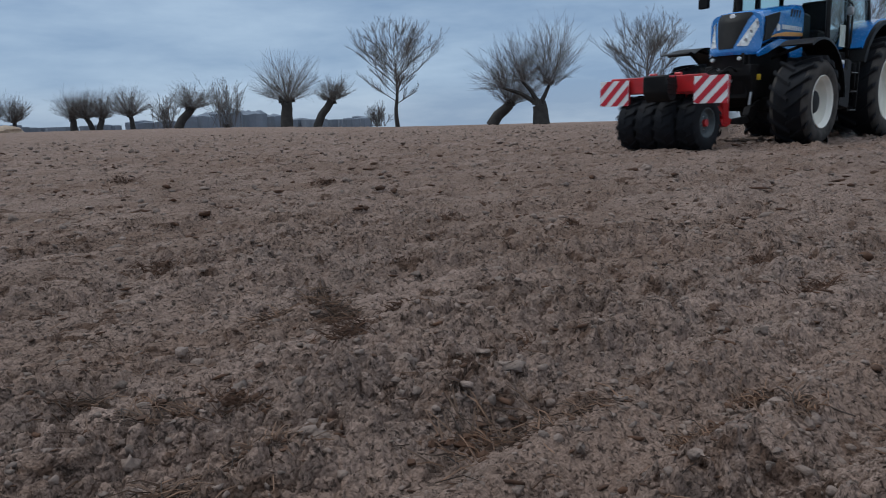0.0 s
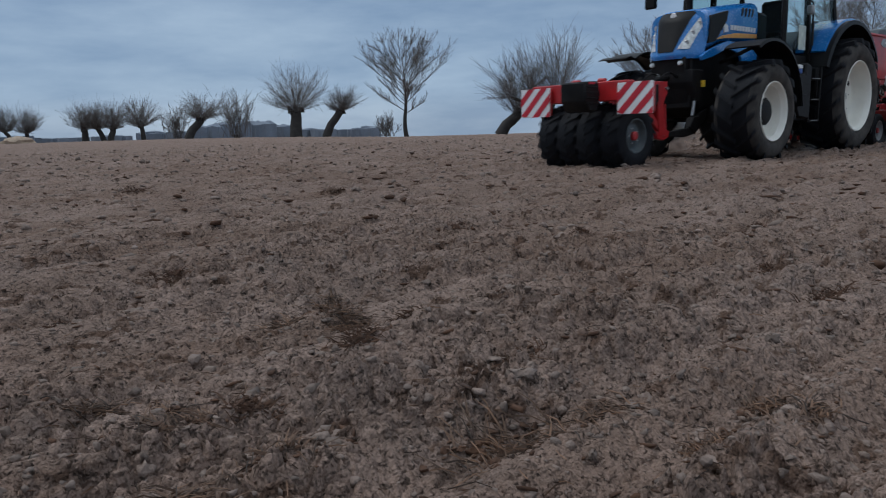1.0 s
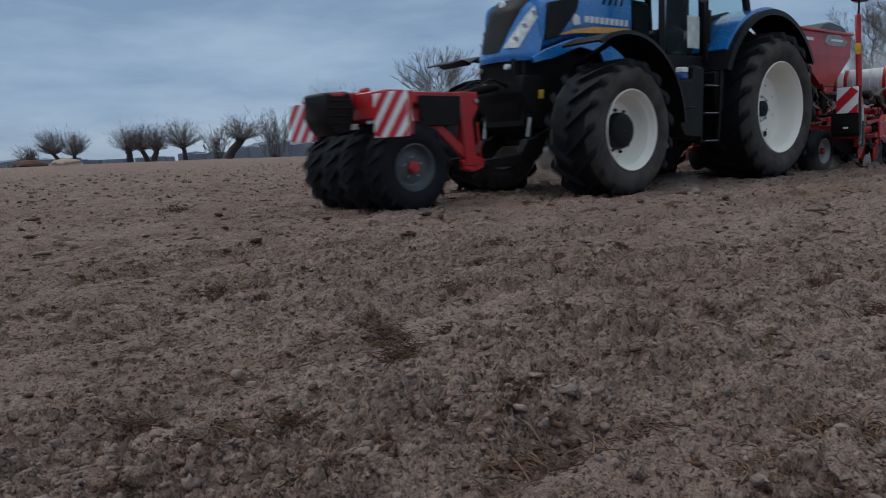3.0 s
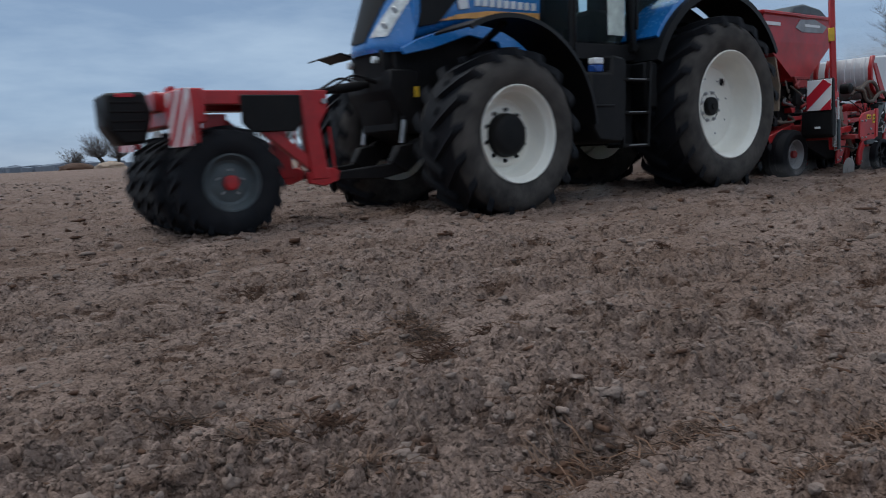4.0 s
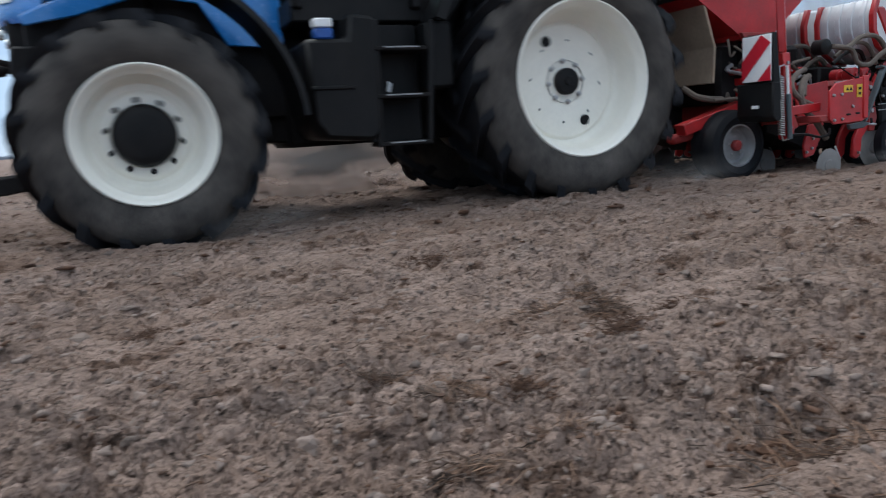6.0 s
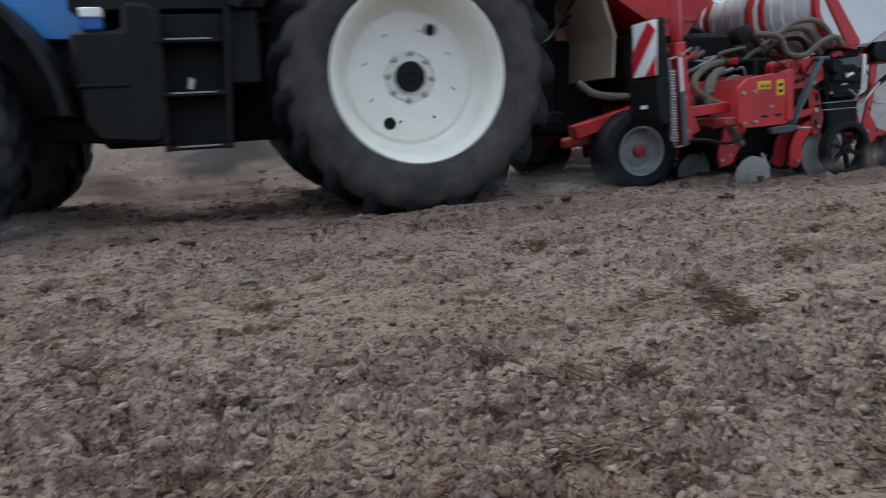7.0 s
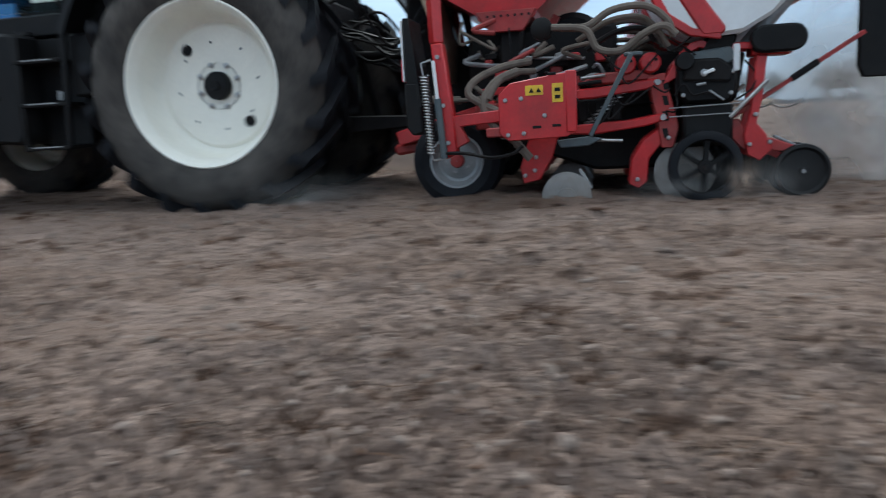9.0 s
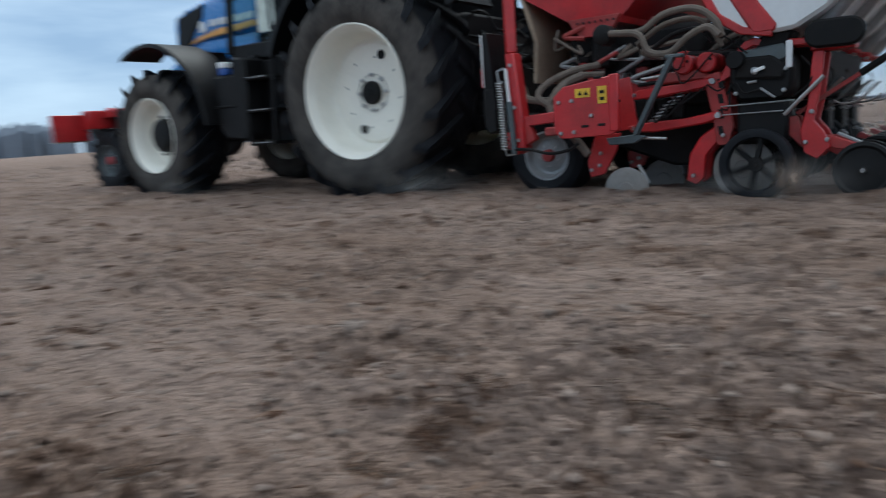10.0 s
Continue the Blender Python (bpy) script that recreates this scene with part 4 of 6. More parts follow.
def build_tractor():
    T = thing("tractor", None, None, "blue farm tractor with white wheel rims driving over tilled soil", "tractor")
    # bonnet: rounded sections from the nose back to the cab
    m = Mesh()
    secs = [(-0.46, 0.425, 1.47, 2.06), (-0.3, 0.43, 1.52, 2.10), (0.0, 0.435, 1.62, 2.15), (0.5, 0.44, 1.66, 2.22), (1.0, 0.45, 1.66, 2.28)]
    k = 20
    for x, hw, zb, zt in secs:
        for j in range(k):
            a = 2 * math.pi * (j + 0.5) / k
            c, s = math.cos(a), math.sin(a)
            px = math.copysign(abs(c) ** 0.35, c) * hw
            pz = (zb + zt) / 2 + math.copysign(abs(s) ** 0.45, s) * (zt - zb) / 2
            m.v.append((x, YC + px, pz))
    n = len(secs)
    m.f += [(i * k + j, i * k + (j + 1) % k, (i + 1) * k + (j + 1) % k, (i + 1) * k + j) for i in range(n - 1) for j in range(k)]
    m.f += [tuple(range(k)), tuple(range((n - 1) * k, n * k))]
    bonnet = part("bonnet", m, BLUE, T, "glossy blue sloping bonnet")
    part("nose", nose_patch(lambda z: -0.43, lambda z: 0.43, 1.40, 2.08, 0.0, 26), BLUE, bonnet)
    skirt = Mesh().prism([(-0.62, 1.42), (-0.45, 1.50), (-0.2, 1.58), (0.1, 1.66), (1.0, 1.66), (1.0, 1.2), (0.62, 1.22), (0.45, 1.5), (0.1, 1.55), (-0.3, 1.42), (-0.6, 1.36)], 0.74, 0.78, 0.008)
    part("side_skirt", skirt, BLUE, bonnet)
    part("grille", nose_patch(lambda z: -0.12 - 0.12 * (z - 1.5) / 0.4, lambda z: 0.12 + 0.12 * (z - 1.5) / 0.4, 1.50, 2.06, 0.012), BLACK, bonnet, "black mesh nose grille")
    for s in (-1, 1):
        lo = lambda z: 0.165 + 0.16 * (z - 1.52) / 0.4
        hi = lambda z: 0.30 + 0.10 * (z - 1.52) / 0.4
        lamp = part("headlight", nose_patch(lambda z: s * lo(z), lambda z: s * hi(z), 1.53, 1.97, 0.014), LENS, bonnet, "tall slanted headlight")
        for z in (1.62, 1.75, 1.88):
            dy = s * (lo(z) + hi(z)) / 2
            part("reflector", Mesh().lathe([(0.001, -0.004), (0.026, -0.006), (0.034, 0.002)], 14), STEEL, lamp, at=pose(nose_x(dy, z) - 0.016, YC + dy, z, 0, 0, -90 - s * 25))
    part("badge", Mesh().lathe([(0.001, -0.012), (0.04, -0.01), (0.048, 0.004)], 16).mesh("badge", SIGNWHITE, True), SIGNWHITE, bonnet, "pale round nose badge",
         at=pose(nose_x(0, 2.0) - 0.02, YC, 2.0, 0, 0, -90))
    part("side_vent", Mesh().prism([(-0.42, 1.60), (-0.36, 1.98), (0.12, 2.08), (0.08, 1.94), (-0.22, 1.64)], 0.748, 0.79, 0.006), BLACK, bonnet, "black mesh side vent")
    for i in range(4):
        x = 0.5 + 0.1 * i
        part("slot", Mesh().prism([(x, 2.03), (x + 0.05, 2.15), (x + 0.085, 2.15), (x + 0.035, 2.03)], 0.750, 0.79, 0.003), BLACK, bonnet)
    part("stripe", Mesh().prism([(-0.22, 1.66), (0.1, 1.70), (0.99, 1.74), (0.99, 1.80), (0.35, 1.78), (0.0, 1.73)], 0.752, 0.79, 0.002), ORANGE, bonnet, "thin orange bonnet stripe")
    for i in range(9):
        x = 0.2 + 0.085 * i
        part("lettering_bar", Mesh().prism([(x, 1.815), (x + 0.006, 1.885), (x + 0.068, 1.89), (x + 0.062, 1.82)], 0.752, 0.79, 0.002), SIGNWHITE, bonnet)
    part("emblem", Mesh().prism([(0.02, 1.77), (0.0, 1.84), (0.05, 1.90), (0.12, 1.87), (0.13, 1.79)], 0.7515, 0.79, 0.004), SIGNWHITE, bonnet)
    # chassis
    part("engine_block", Mesh().box(-0.62, 1.2, 0.88, 1.52, 0.72, 1.6, 0.02), FRAME, T, "dark engine and front support")
    part("gearbox", Mesh().box(1.0, 3.4, 0.85, 1.55, 0.5, 1.3, 0.03), FRAME, T)
    part("front_axle", Mesh().bar((0, 0.25, 0.64), (0, 2.15, 0.64), 0.2, 0.22, 0.02), FRAME, T)
    part("rear_axle", Mesh().lathe([(0.16, 0.25), (0.18, 0.6), (0.22, 0.95), (0.22, 1.45), (0.18, 1.8), (0.16, 2.15)], 20, (3.0, 0, 0.86)), FRAME, T)
    part("belly_pan", Mesh().prism([(-0.7, 1.1), (-0.6, 0.72), (-0.3, 0.6), (0.9, 0.55), (1.3, 0.5), (1.3, 0.9), (-0.3, 1.45), (-0.72, 1.43)], 0.93, 1.47, 0.015), FRAME, T)
    for y in (0.98, 1.42):
        part("work_light", Mesh().lathe([(0.001, -0.02), (0.028, -0.018), (0.034, 0.0), (0.03, 0.03)], 14).mesh("work_light", LENS, True), LENS, T, "small round front lamp", at=pose(-0.76, y, 1.34, 0, 0, -90))
    part("reflector_plate", Mesh().box(-0.47, -0.455, 0.76, 0.89, 1.01, 1.10, 0.003), YELLOW, T, "small yellow plate")
    # front linkage
    for y in (0.86, 1.54):
        lk = part("lower_link", Mesh().prism([(-0.25, 0.72), (-0.5, 0.64), (-0.75, 0.45), (-1.28, 0.41), (-1.3, 0.345), (-0.85, 0.325), (-0.62, 0.36), (-0.3, 0.56)], y - 0.03, y + 0.03, 0.01), FRAME, T)
        part("link_bracket", Mesh().prism([(-0.5, 0.62), (-0.66, 0.60), (-0.74, 0.46), (-0.6, 0.36), (-0.46, 0.46)], y - 0.055, y + 0.055, 0.012), FRAME, lk)
        cy = part("hydraulic_cylinder", Mesh().tube([(-0.5, y, 1.12), (-0.56, y, 0.82)], 0.042, 12), FRAME, T)
        part("rod", Mesh().tube([(-0.56, y, 0.82), (-0.6, y, 0.62)], 0.026, 10), STEEL, cy, "bright piston rod")
    tl = part("top_link", Mesh().tube([(-0.6, YC, 1.17), (-1.24, YC, 1.08)], 0.03, 10), FRAME, T)
    part("sleeve", Mesh().tube([(-0.78, YC, 1.145), (-1.05, YC, 1.105)], 0.042, 10), FRAME, tl)
    part("link_tower", Mesh().prism([(-0.4, 1.25), (-0.7, 1.25), (-0.72, 1.08), (-0.5, 0.7), (-0.4, 0.7)], 0.82, 1.58, 0.015), FRAME, T)
    for i in range(2):
        y = 1.05 + 0.25 * i
        part("coupling", Mesh().tube([(-0.72, y, 1.16), (-0.84, y - 0.02, 1.19)], 0.02, 8), GREY if i % 2 else FRAME, T)
        part("hydraulic_hose", Mesh().curve([(-0.82, y - 0.02, 1.19), (-0.95, y, 1.21), (-1.12, y + 0.05, 1.12), (-1.3, y + 0.05, 1.08)], 0.011, 6), CABLE, T)
    # mudguards
    for y0, y1 in ((0.0, 0.5), (2.4, 1.9)):
        g = Mesh()
        arc_shell(g, 0.0, 0.64, 0.975, 4, 118, y0, y1)
        if y0 > 1:
            g.prism([(-0.455, 1.50), (-0.58, 1.53), (-0.70, 1.49), (-0.70, 1.478), (-0.58, 1.512), (-0.44, 1.47)], min(y0, y1), max(y0, y1), 0.004)
        fg = part("front_mudguard", g, BLACK, T, "black curved front mudguard")
        part("stay", Mesh().bar((0.1, (y0 + y1) / 2, 1.58), (0.2, YC, 1.25), 0.06, 0.04), FRAME, fg)
    for s in (1, -1):
        ya, yb = (0.06, 0.62) if s > 0 else (2.34, 1.78)
        f = part("rear_mudguard", arc_shell(Mesh(), 3.0, 0.86, 1.20, 30, 158, ya, yb, 0.03, 26, 0.07), BLACK, T, "black curved rear mudguard")
        yc2 = (0.14, 0.68) if s > 0 else (2.26, 1.72)
        part("blue_cover", arc_shell(Mesh(), 3.0, 0.86, 1.235, 56, 146, yc2[0], yc2[1], 0.03, 22, 0.05), BLUE, f, "blue painted mudguard top")
    part("mudguard_wall", Mesh().prism([(1.85, 1.25), (2.0, 1.7), (2.3, 2.0), (2.8, 2.1), (3.6, 1.8), (3.6, 1.3), (2.6, 1.3)], 0.6, 0.66, 0.01), BLACK, T)
    part("mudguard_wall", Mesh().prism([(1.85, 1.25), (2.0, 1.7), (2.3, 2.0), (2.8, 2.1), (3.6, 1.8), (3.6, 1.3), (2.6, 1.3)], 1.74, 1.8, 0.01), BLACK, T)
    # tank, steps
    tank = part("fuel_tank", Mesh().prism([(1.0, 1.18), (1.02, 0.66), (1.1, 0.55), (1.42, 0.52), (1.48, 0.6), (1.48, 1.32), (1.3, 1.34), (1.28, 1.18)], 0.12, 0.8, 0.025), BLACK, T, "black plastic fuel tank with ribs")
    part("rib", Mesh().box(1.015, 1.3, 0.105, 0.13, 0.86, 0.885, 0.006), BLACK, tank)
    part("cap", Mesh().lathe([(0.001, 0.0), (0.05, 0.002), (0.055, 0.03)], 16).mesh("cap", BLACK, True), BLACK, tank, at=pose(1.4, 0.35, 1.36, -90))
    jug = part("washer_bottle", Mesh().box(1.07, 1.19, 0.13, 0.22, 1.18, 1.25, 0.012), JUGBLUE, tank, "small blue and white bottle")
    part("label_bar", Mesh().box(1.07, 1.19, 0.13, 0.22, 1.252, 1.31, 0.008), SIGNWHITE, jug)
    steps = part("step_ladder", Mesh().prism([(1.46, 1.3), (1.44, 0.47), (1.475, 0.47), (1.50, 1.3)], 0.13, 0.17, 0.005).prism([(1.86, 1.3), (1.80, 0.47), (1.835, 0.47), (1.90, 1.3)], 0.13, 0.17, 0.005), BLACK, T, "black access steps with worn treads")
    for z in (0.475, 0.79, 1.1):
        part("tread_plate", Mesh().box(1.46, 1.83, 0.12, 0.36, z, z + 0.03, 0.006), FRAME, steps)
        part("worn_edge", Mesh().box(1.52, 1.77, 0.114, 0.122, z + 0.016, z + 0.026, 0.002), GREY, steps)
    part("riser", Mesh().box(1.47, 1.85, 0.36, 0.40, 0.5, 1.3, 0.008), BLACK, steps)
    part("scuff", Mesh().prism([(1.60, 0.85), (1.63, 0.84), (1.645, 0.9), (1.615, 0.92)], 0.352, 0.362, 0.002), SIGNWHITE, steps)
    part("battery_box", Mesh().box(1.86, 2.06, 0.2, 0.7, 0.85, 1.3, 0.02), BLACK, T)
    # cab
    cab = part("cab", Mesh().prism([(0.98, 1.32), (2.1, 1.32), (2.35, 1.6), (2.85, 1.9), (2.85, 1.98), (2.3, 1.75), (2.0, 1.48), (0.98, 1.48)], 0.36, 2.04, 0.012), BLACK, T, "dark glazed tractor cab")
    for y in (0.36, 2.04):
        for a, b, w in (((1.02, y, 1.4), (1.12, y + (0.06 if y < 1 else -0.06), 2.85), 0.07), ((1.86, y, 1.4), (1.86, y + (0.05 if y < 1 else -0.05), 2.85), 0.085), ((2.85, y, 1.9), (2.72, y + (0.05 if y < 1 else -0.05), 2.85), 0.08)):
            part("pillar", Mesh().bar(a, b, w, w, 0.015), BLACK, cab)
        part("door_glass", Mesh().prism([(1.07, 1.5), (1.83, 1.5), (1.83, 2.78), (1.13, 2.78)], y - 0.004, y + 0.004, 0.0), GLASS, cab, "tinted door glass")
        part("side_glass", Mesh().prism([(1.9, 1.55), (2.32, 1.8), (2.8, 2.0), (2.7, 2.78), (1.9, 2.78)], y - 0.004, y + 0.004, 0.0), GLASS, cab, "tinted side glass")
    wind = Mesh().add([(1.03, 0.4, 1.6), (1.03, 2.0, 1.6), (1.13, 2.0, 2.8), (1.13, 0.4, 2.8)], [(0, 1, 2, 3)])
    part("windscreen", wind, GLASS, cab, smooth=False)
    part("dashboard", Mesh().box(1.05, 1.4, 0.8, 1.6, 1.5, 2.15, 0.05), BLACK, cab)
    part("cab_seat", Mesh().box(1.95, 2.4, 0.95, 1.45, 1.5, 1.95, 0.06), BLACK, cab)
    part("seat_back", Mesh().box(2.36, 2.5, 0.95, 1.45, 1.9, 2.5, 0.05), BLACK, cab)
    part("roof", Mesh().box(0.85, 3.0, 0.28, 2.12, 2.85, 3.05, 0.06), BLUE, cab, "flat blue cab roof")
    part("notice", Mesh().box(1.50, 1.74, 0.345, 0.352, 1.56, 1.92, 0.002), PAPER, cab, "pale notice sheet on the door glass")
    part("door_handle", Mesh().bar((1.86, 0.30, 1.62), (1.88, 0.30, 2.0), 0.03, 0.04, 0.008), BLACK, cab)
    part("grab_rail", Mesh().curve([(1.80, 0.33, 1.5), (1.76, 0.27, 1.6), (1.78, 0.27, 2.2), (1.8, 0.33, 2.3)], 0.014, 8), BLACK, cab)
    part("lamp_bracket", Mesh().box(1.70, 1.78, 0.24, 0.34, 2.08, 2.22, 0.02), GREY, cab)
    part("exhaust", Mesh().tube([(0.98, 1.86, 1.5), (0.98, 1.88, 2.95)], 0.055, 14), FRAME, T, "dark upright exhaust pipe")
    mr = part("mirror_arm", Mesh().curve([(1.02, 2.02, 2.55), (0.85, 2.2, 2.58), (0.72, 2.38, 2.56)], 0.018, 8), BLACK, T)
    part("mirror", Mesh().box(0.66, 0.74, 2.3, 2.5, 2.36, 2.7, 0.02), BLACK, mr)
    part("tail_lamp", Mesh().box(3.72, 3.86, 0.34, 0.62, 1.92, 2.1, 0.02), BLACK, T)
    # rear hitch
    for y in (0.78, 1.62):
        part("lower_link", Mesh().prism([(3.2, 0.55), (3.3, 0.45), (4.3, 0.5), (4.35, 0.58), (3.4, 0.62)], y - 0.035, y + 0.035, 0.01), FRAME, T)
        part("lift_rod", Mesh().tube([(3.75, y, 0.58), (3.6, y, 1.2)], 0.03, 8), FRAME, T)
    part("top_link", Mesh().tube([(3.4, YC, 1.1), (4.35, YC, 1.05)], 0.035, 10), FRAME, T)
    part("rear_plate", Mesh().box(3.4, 3.62, 0.85, 1.55, 0.6, 1.5, 0.03), FRAME, T)
    rnd = random.Random(2)
    for i in range(14):
        y = 0.75 + 0.065 * i
        z = 1.15 + rnd.uniform(-0.1, 0.25)
        part("hydraulic_hose", Mesh().curve([(3.6, y, z), (3.85, y + rnd.gauss(0, 0.06), z - rnd.uniform(-0.1, 0.22)), (4.15, y + rnd.gauss(0, 0.08), z - rnd.uniform(0.0, 0.35)),
                                             (4.45, y + rnd.gauss(0, 0.05), z + rnd.uniform(-0.05, 0.2))], 0.012, 6), CABLE, T)
    for y, s in ((0.0, 1), (2.4, -1)):
        rear_wheel(T, y, s, math.pi)
        front_wheel(T, y, s, 0.3)
    return T


# ---- the front packer ----
def board(parent, x, y0, y1, z0, z1, flip, thick=0.012, stripes=4):
    """A red and white striped warning board that faces forwards."""
    b = part("warning_board", Mesh().box(x, x + thick, y0, y1, z0, z1, 0.003), SIGNWHITE, parent, "red and white striped warning board")
    w, h = y1 - y0, z1 - z0
    step = (w + h) / stripes
    for i in range(stripes):
        s0 = i * step - (0.1 * step)
        poly = []
        for s in (s0, s0 + step * 0.5):
            poly.append(s)
        # the band between the two diagonals u + v = s, cut to the board
        pts = []
        for s, order in ((poly[0], 1), (poly[1], -1)):
            lo, hi = max(0.0, s - h), min(w, s)
            if hi < lo:
                continue
            pair = [(lo, s - lo), (hi, s - hi)]
            pts += pair[::order]
        if len(pts) < 4:
            if len(pts) == 2 and poly[0] < 0:
                pts = [(0, 0)] + pts
            else:
                continue
        q = []
        for u, v in pts:
            q.append((y0 + u if flip else y1 - u, z0 + v))
        n = len(q)
        m = Mesh().add([(x - 0.004, a, c) for a, c in q] + [(x + 0.002, a, c) for a, c in q], [tuple(range(n))] + [tuple(range(n, 2 * n))] + [(k, (k + 1) % n, n + (k + 1) % n, n + k) for k in range(n)])
        part("stripe", m, SIGNRED, b, smooth=False)
    return b


def build_packer():
    P = thing("front_packer", None, None, "red front tyre packer mounted before the tractor", "packer")
    part("main_beam", Mesh().box(-2.6, -1.3, 1.08, 1.32, 0.93, 1.07, 0.012), RED, P)
    part("cross_beam", Mesh().box(-2.55, -2.38, 0.60, 2.1, 0.82, 1.06, 0.012), RED, P)
    for y in (0.86, 1.54):
        part("side_beam", Mesh().box(-2.5, -1.42, y - 0.04, y + 0.04, 0.96, 1.065, 0.008), RED, P)
        part("a_frame", Mesh().prism([(-1.56, 1.07), (-1.32, 1.07), (-1.32, 0.92), (-1.40, 0.8), (-1.34, 0.36), (-1.5, 0.36)], y - 0.045, y + 0.045, 0.008), RED, P)
        part("diagonal_brace", Mesh().bar((-1.95, y, 0.86), (-1.44, y, 0.44), 0.06, 0.09, 0.006), RED, P)
        part("foot_plate", Mesh().prism([(-1.53, 0.42), (-1.32, 0.45), (-1.24, 0.42), (-1.26, 0.34), (-1.38, 0.30), (-1.52, 0.33)], y - 0.035, y + 0.035, 0.008), RED, P)
        part("upright_rod", Mesh().tube([(-1.27, y, 0.42), (-1.3, y, 0.78)], 0.011, 8), RED, P)
        part("pin", Mesh().tube([(-1.36, y - 0.07, 0.98), (-1.36, y + 0.07, 0.98)], 0.022, 10), STEEL, P)
    part("side_panel", Mesh().prism([(-2.05, 1.03), (-1.56, 1.03), (-1.56, 0.82), (-1.62, 0.75), (-1.98, 0.75), (-2.05, 0.82)], 0.79, 0.815, 0.008), BLACK, P, "black mesh side panel")
    part("deck", Mesh().box(-2.4, -1.6, 0.85, 1.55, 1.045, 1.062, 0.004), DARKRED, P)
    part("axle", Mesh().bar((-2.2, 0.72, 0.375), (-2.2, 1.9, 0.375), 0.08, 0.08), RED, P)
    part("bearing_arm", Mesh().prism([(-2.3, 0.9), (-2.1, 0.9), (-2.15, 0.35), (-2.25, 0.35)], 0.982, 0.998, 0.005), RED, P)
    part("bearing_arm", Mesh().prism([(-2.3, 0.9), (-2.1, 0.9), (-2.15, 0.35), (-2.25, 0.35)], 1.59, 1.605, 0.005), RED, P)
    lamp = part("lamp_unit", Mesh().prism([(-2.97, 1.05), (-2.70, 1.06), (-2.66, 0.90), (-2.72, 0.70), (-2.88, 0.69), (-2.97, 0.82)], 0.90, 1.28, 0.02), BLACK, P, "black ballast box with slots")
    for i in range(4):
        part("slot", Mesh().box(-2.95, -2.72, 0.892, 0.906, 0.98 - 0.065 * i, 0.995 - 0.065 * i, 0.003), FRAME, lamp)
    part("badge_bar", Mesh().box(-2.90, -2.78, 0.89, 0.905, 1.02, 1.045, 0.003), SIGNRED, lamp)
    part("white_plate", Mesh().box(-2.60, -2.59, 1.0, 1.2, 0.74, 0.79, 0.003), SIGNWHITE, P)
    for y in (1.0, 1.4):
        part("hinge", Mesh().tube([(-2.5, y - 0.05, 1.075), (-2.5, y + 0.05, 1.075)], 0.03, 10), RED, P)
    for ya, yb in ((0.20, 0.69), (1.74, 2.24)):
        board(P, -2.62, ya, yb, 0.655, 1.025, True)
        part("board_arm", Mesh().box(-2.607, -2.56, ya, yb, 0.67, 1.02, 0.008), RED, P)
    for i in range(4):
        y = 0.70 + 0.31 * i
        small_wheel(P, "packer_wheel", -2.2 - 0.07 * (i > 0), y, 0.385, 0.42, 0.275, 0.21, SLATE, RED, lugs=16, label="slate-grey rim with red hub")
    return P


# ---- the planter ----
def coil(m, a, b, r, turns, wire=0.006):
    a, b = Vector(a), Vector(b)
    pts = []
    for i in range(turns * 8 + 1):
        f = i / (turns * 8)
        g = 2 * math.pi * f * turns
        pts.append(a.lerp(b, f) + Vector((r * math.cos(g), r * math.sin(g), 0)))
    return m.tube(pts, wire, 5)


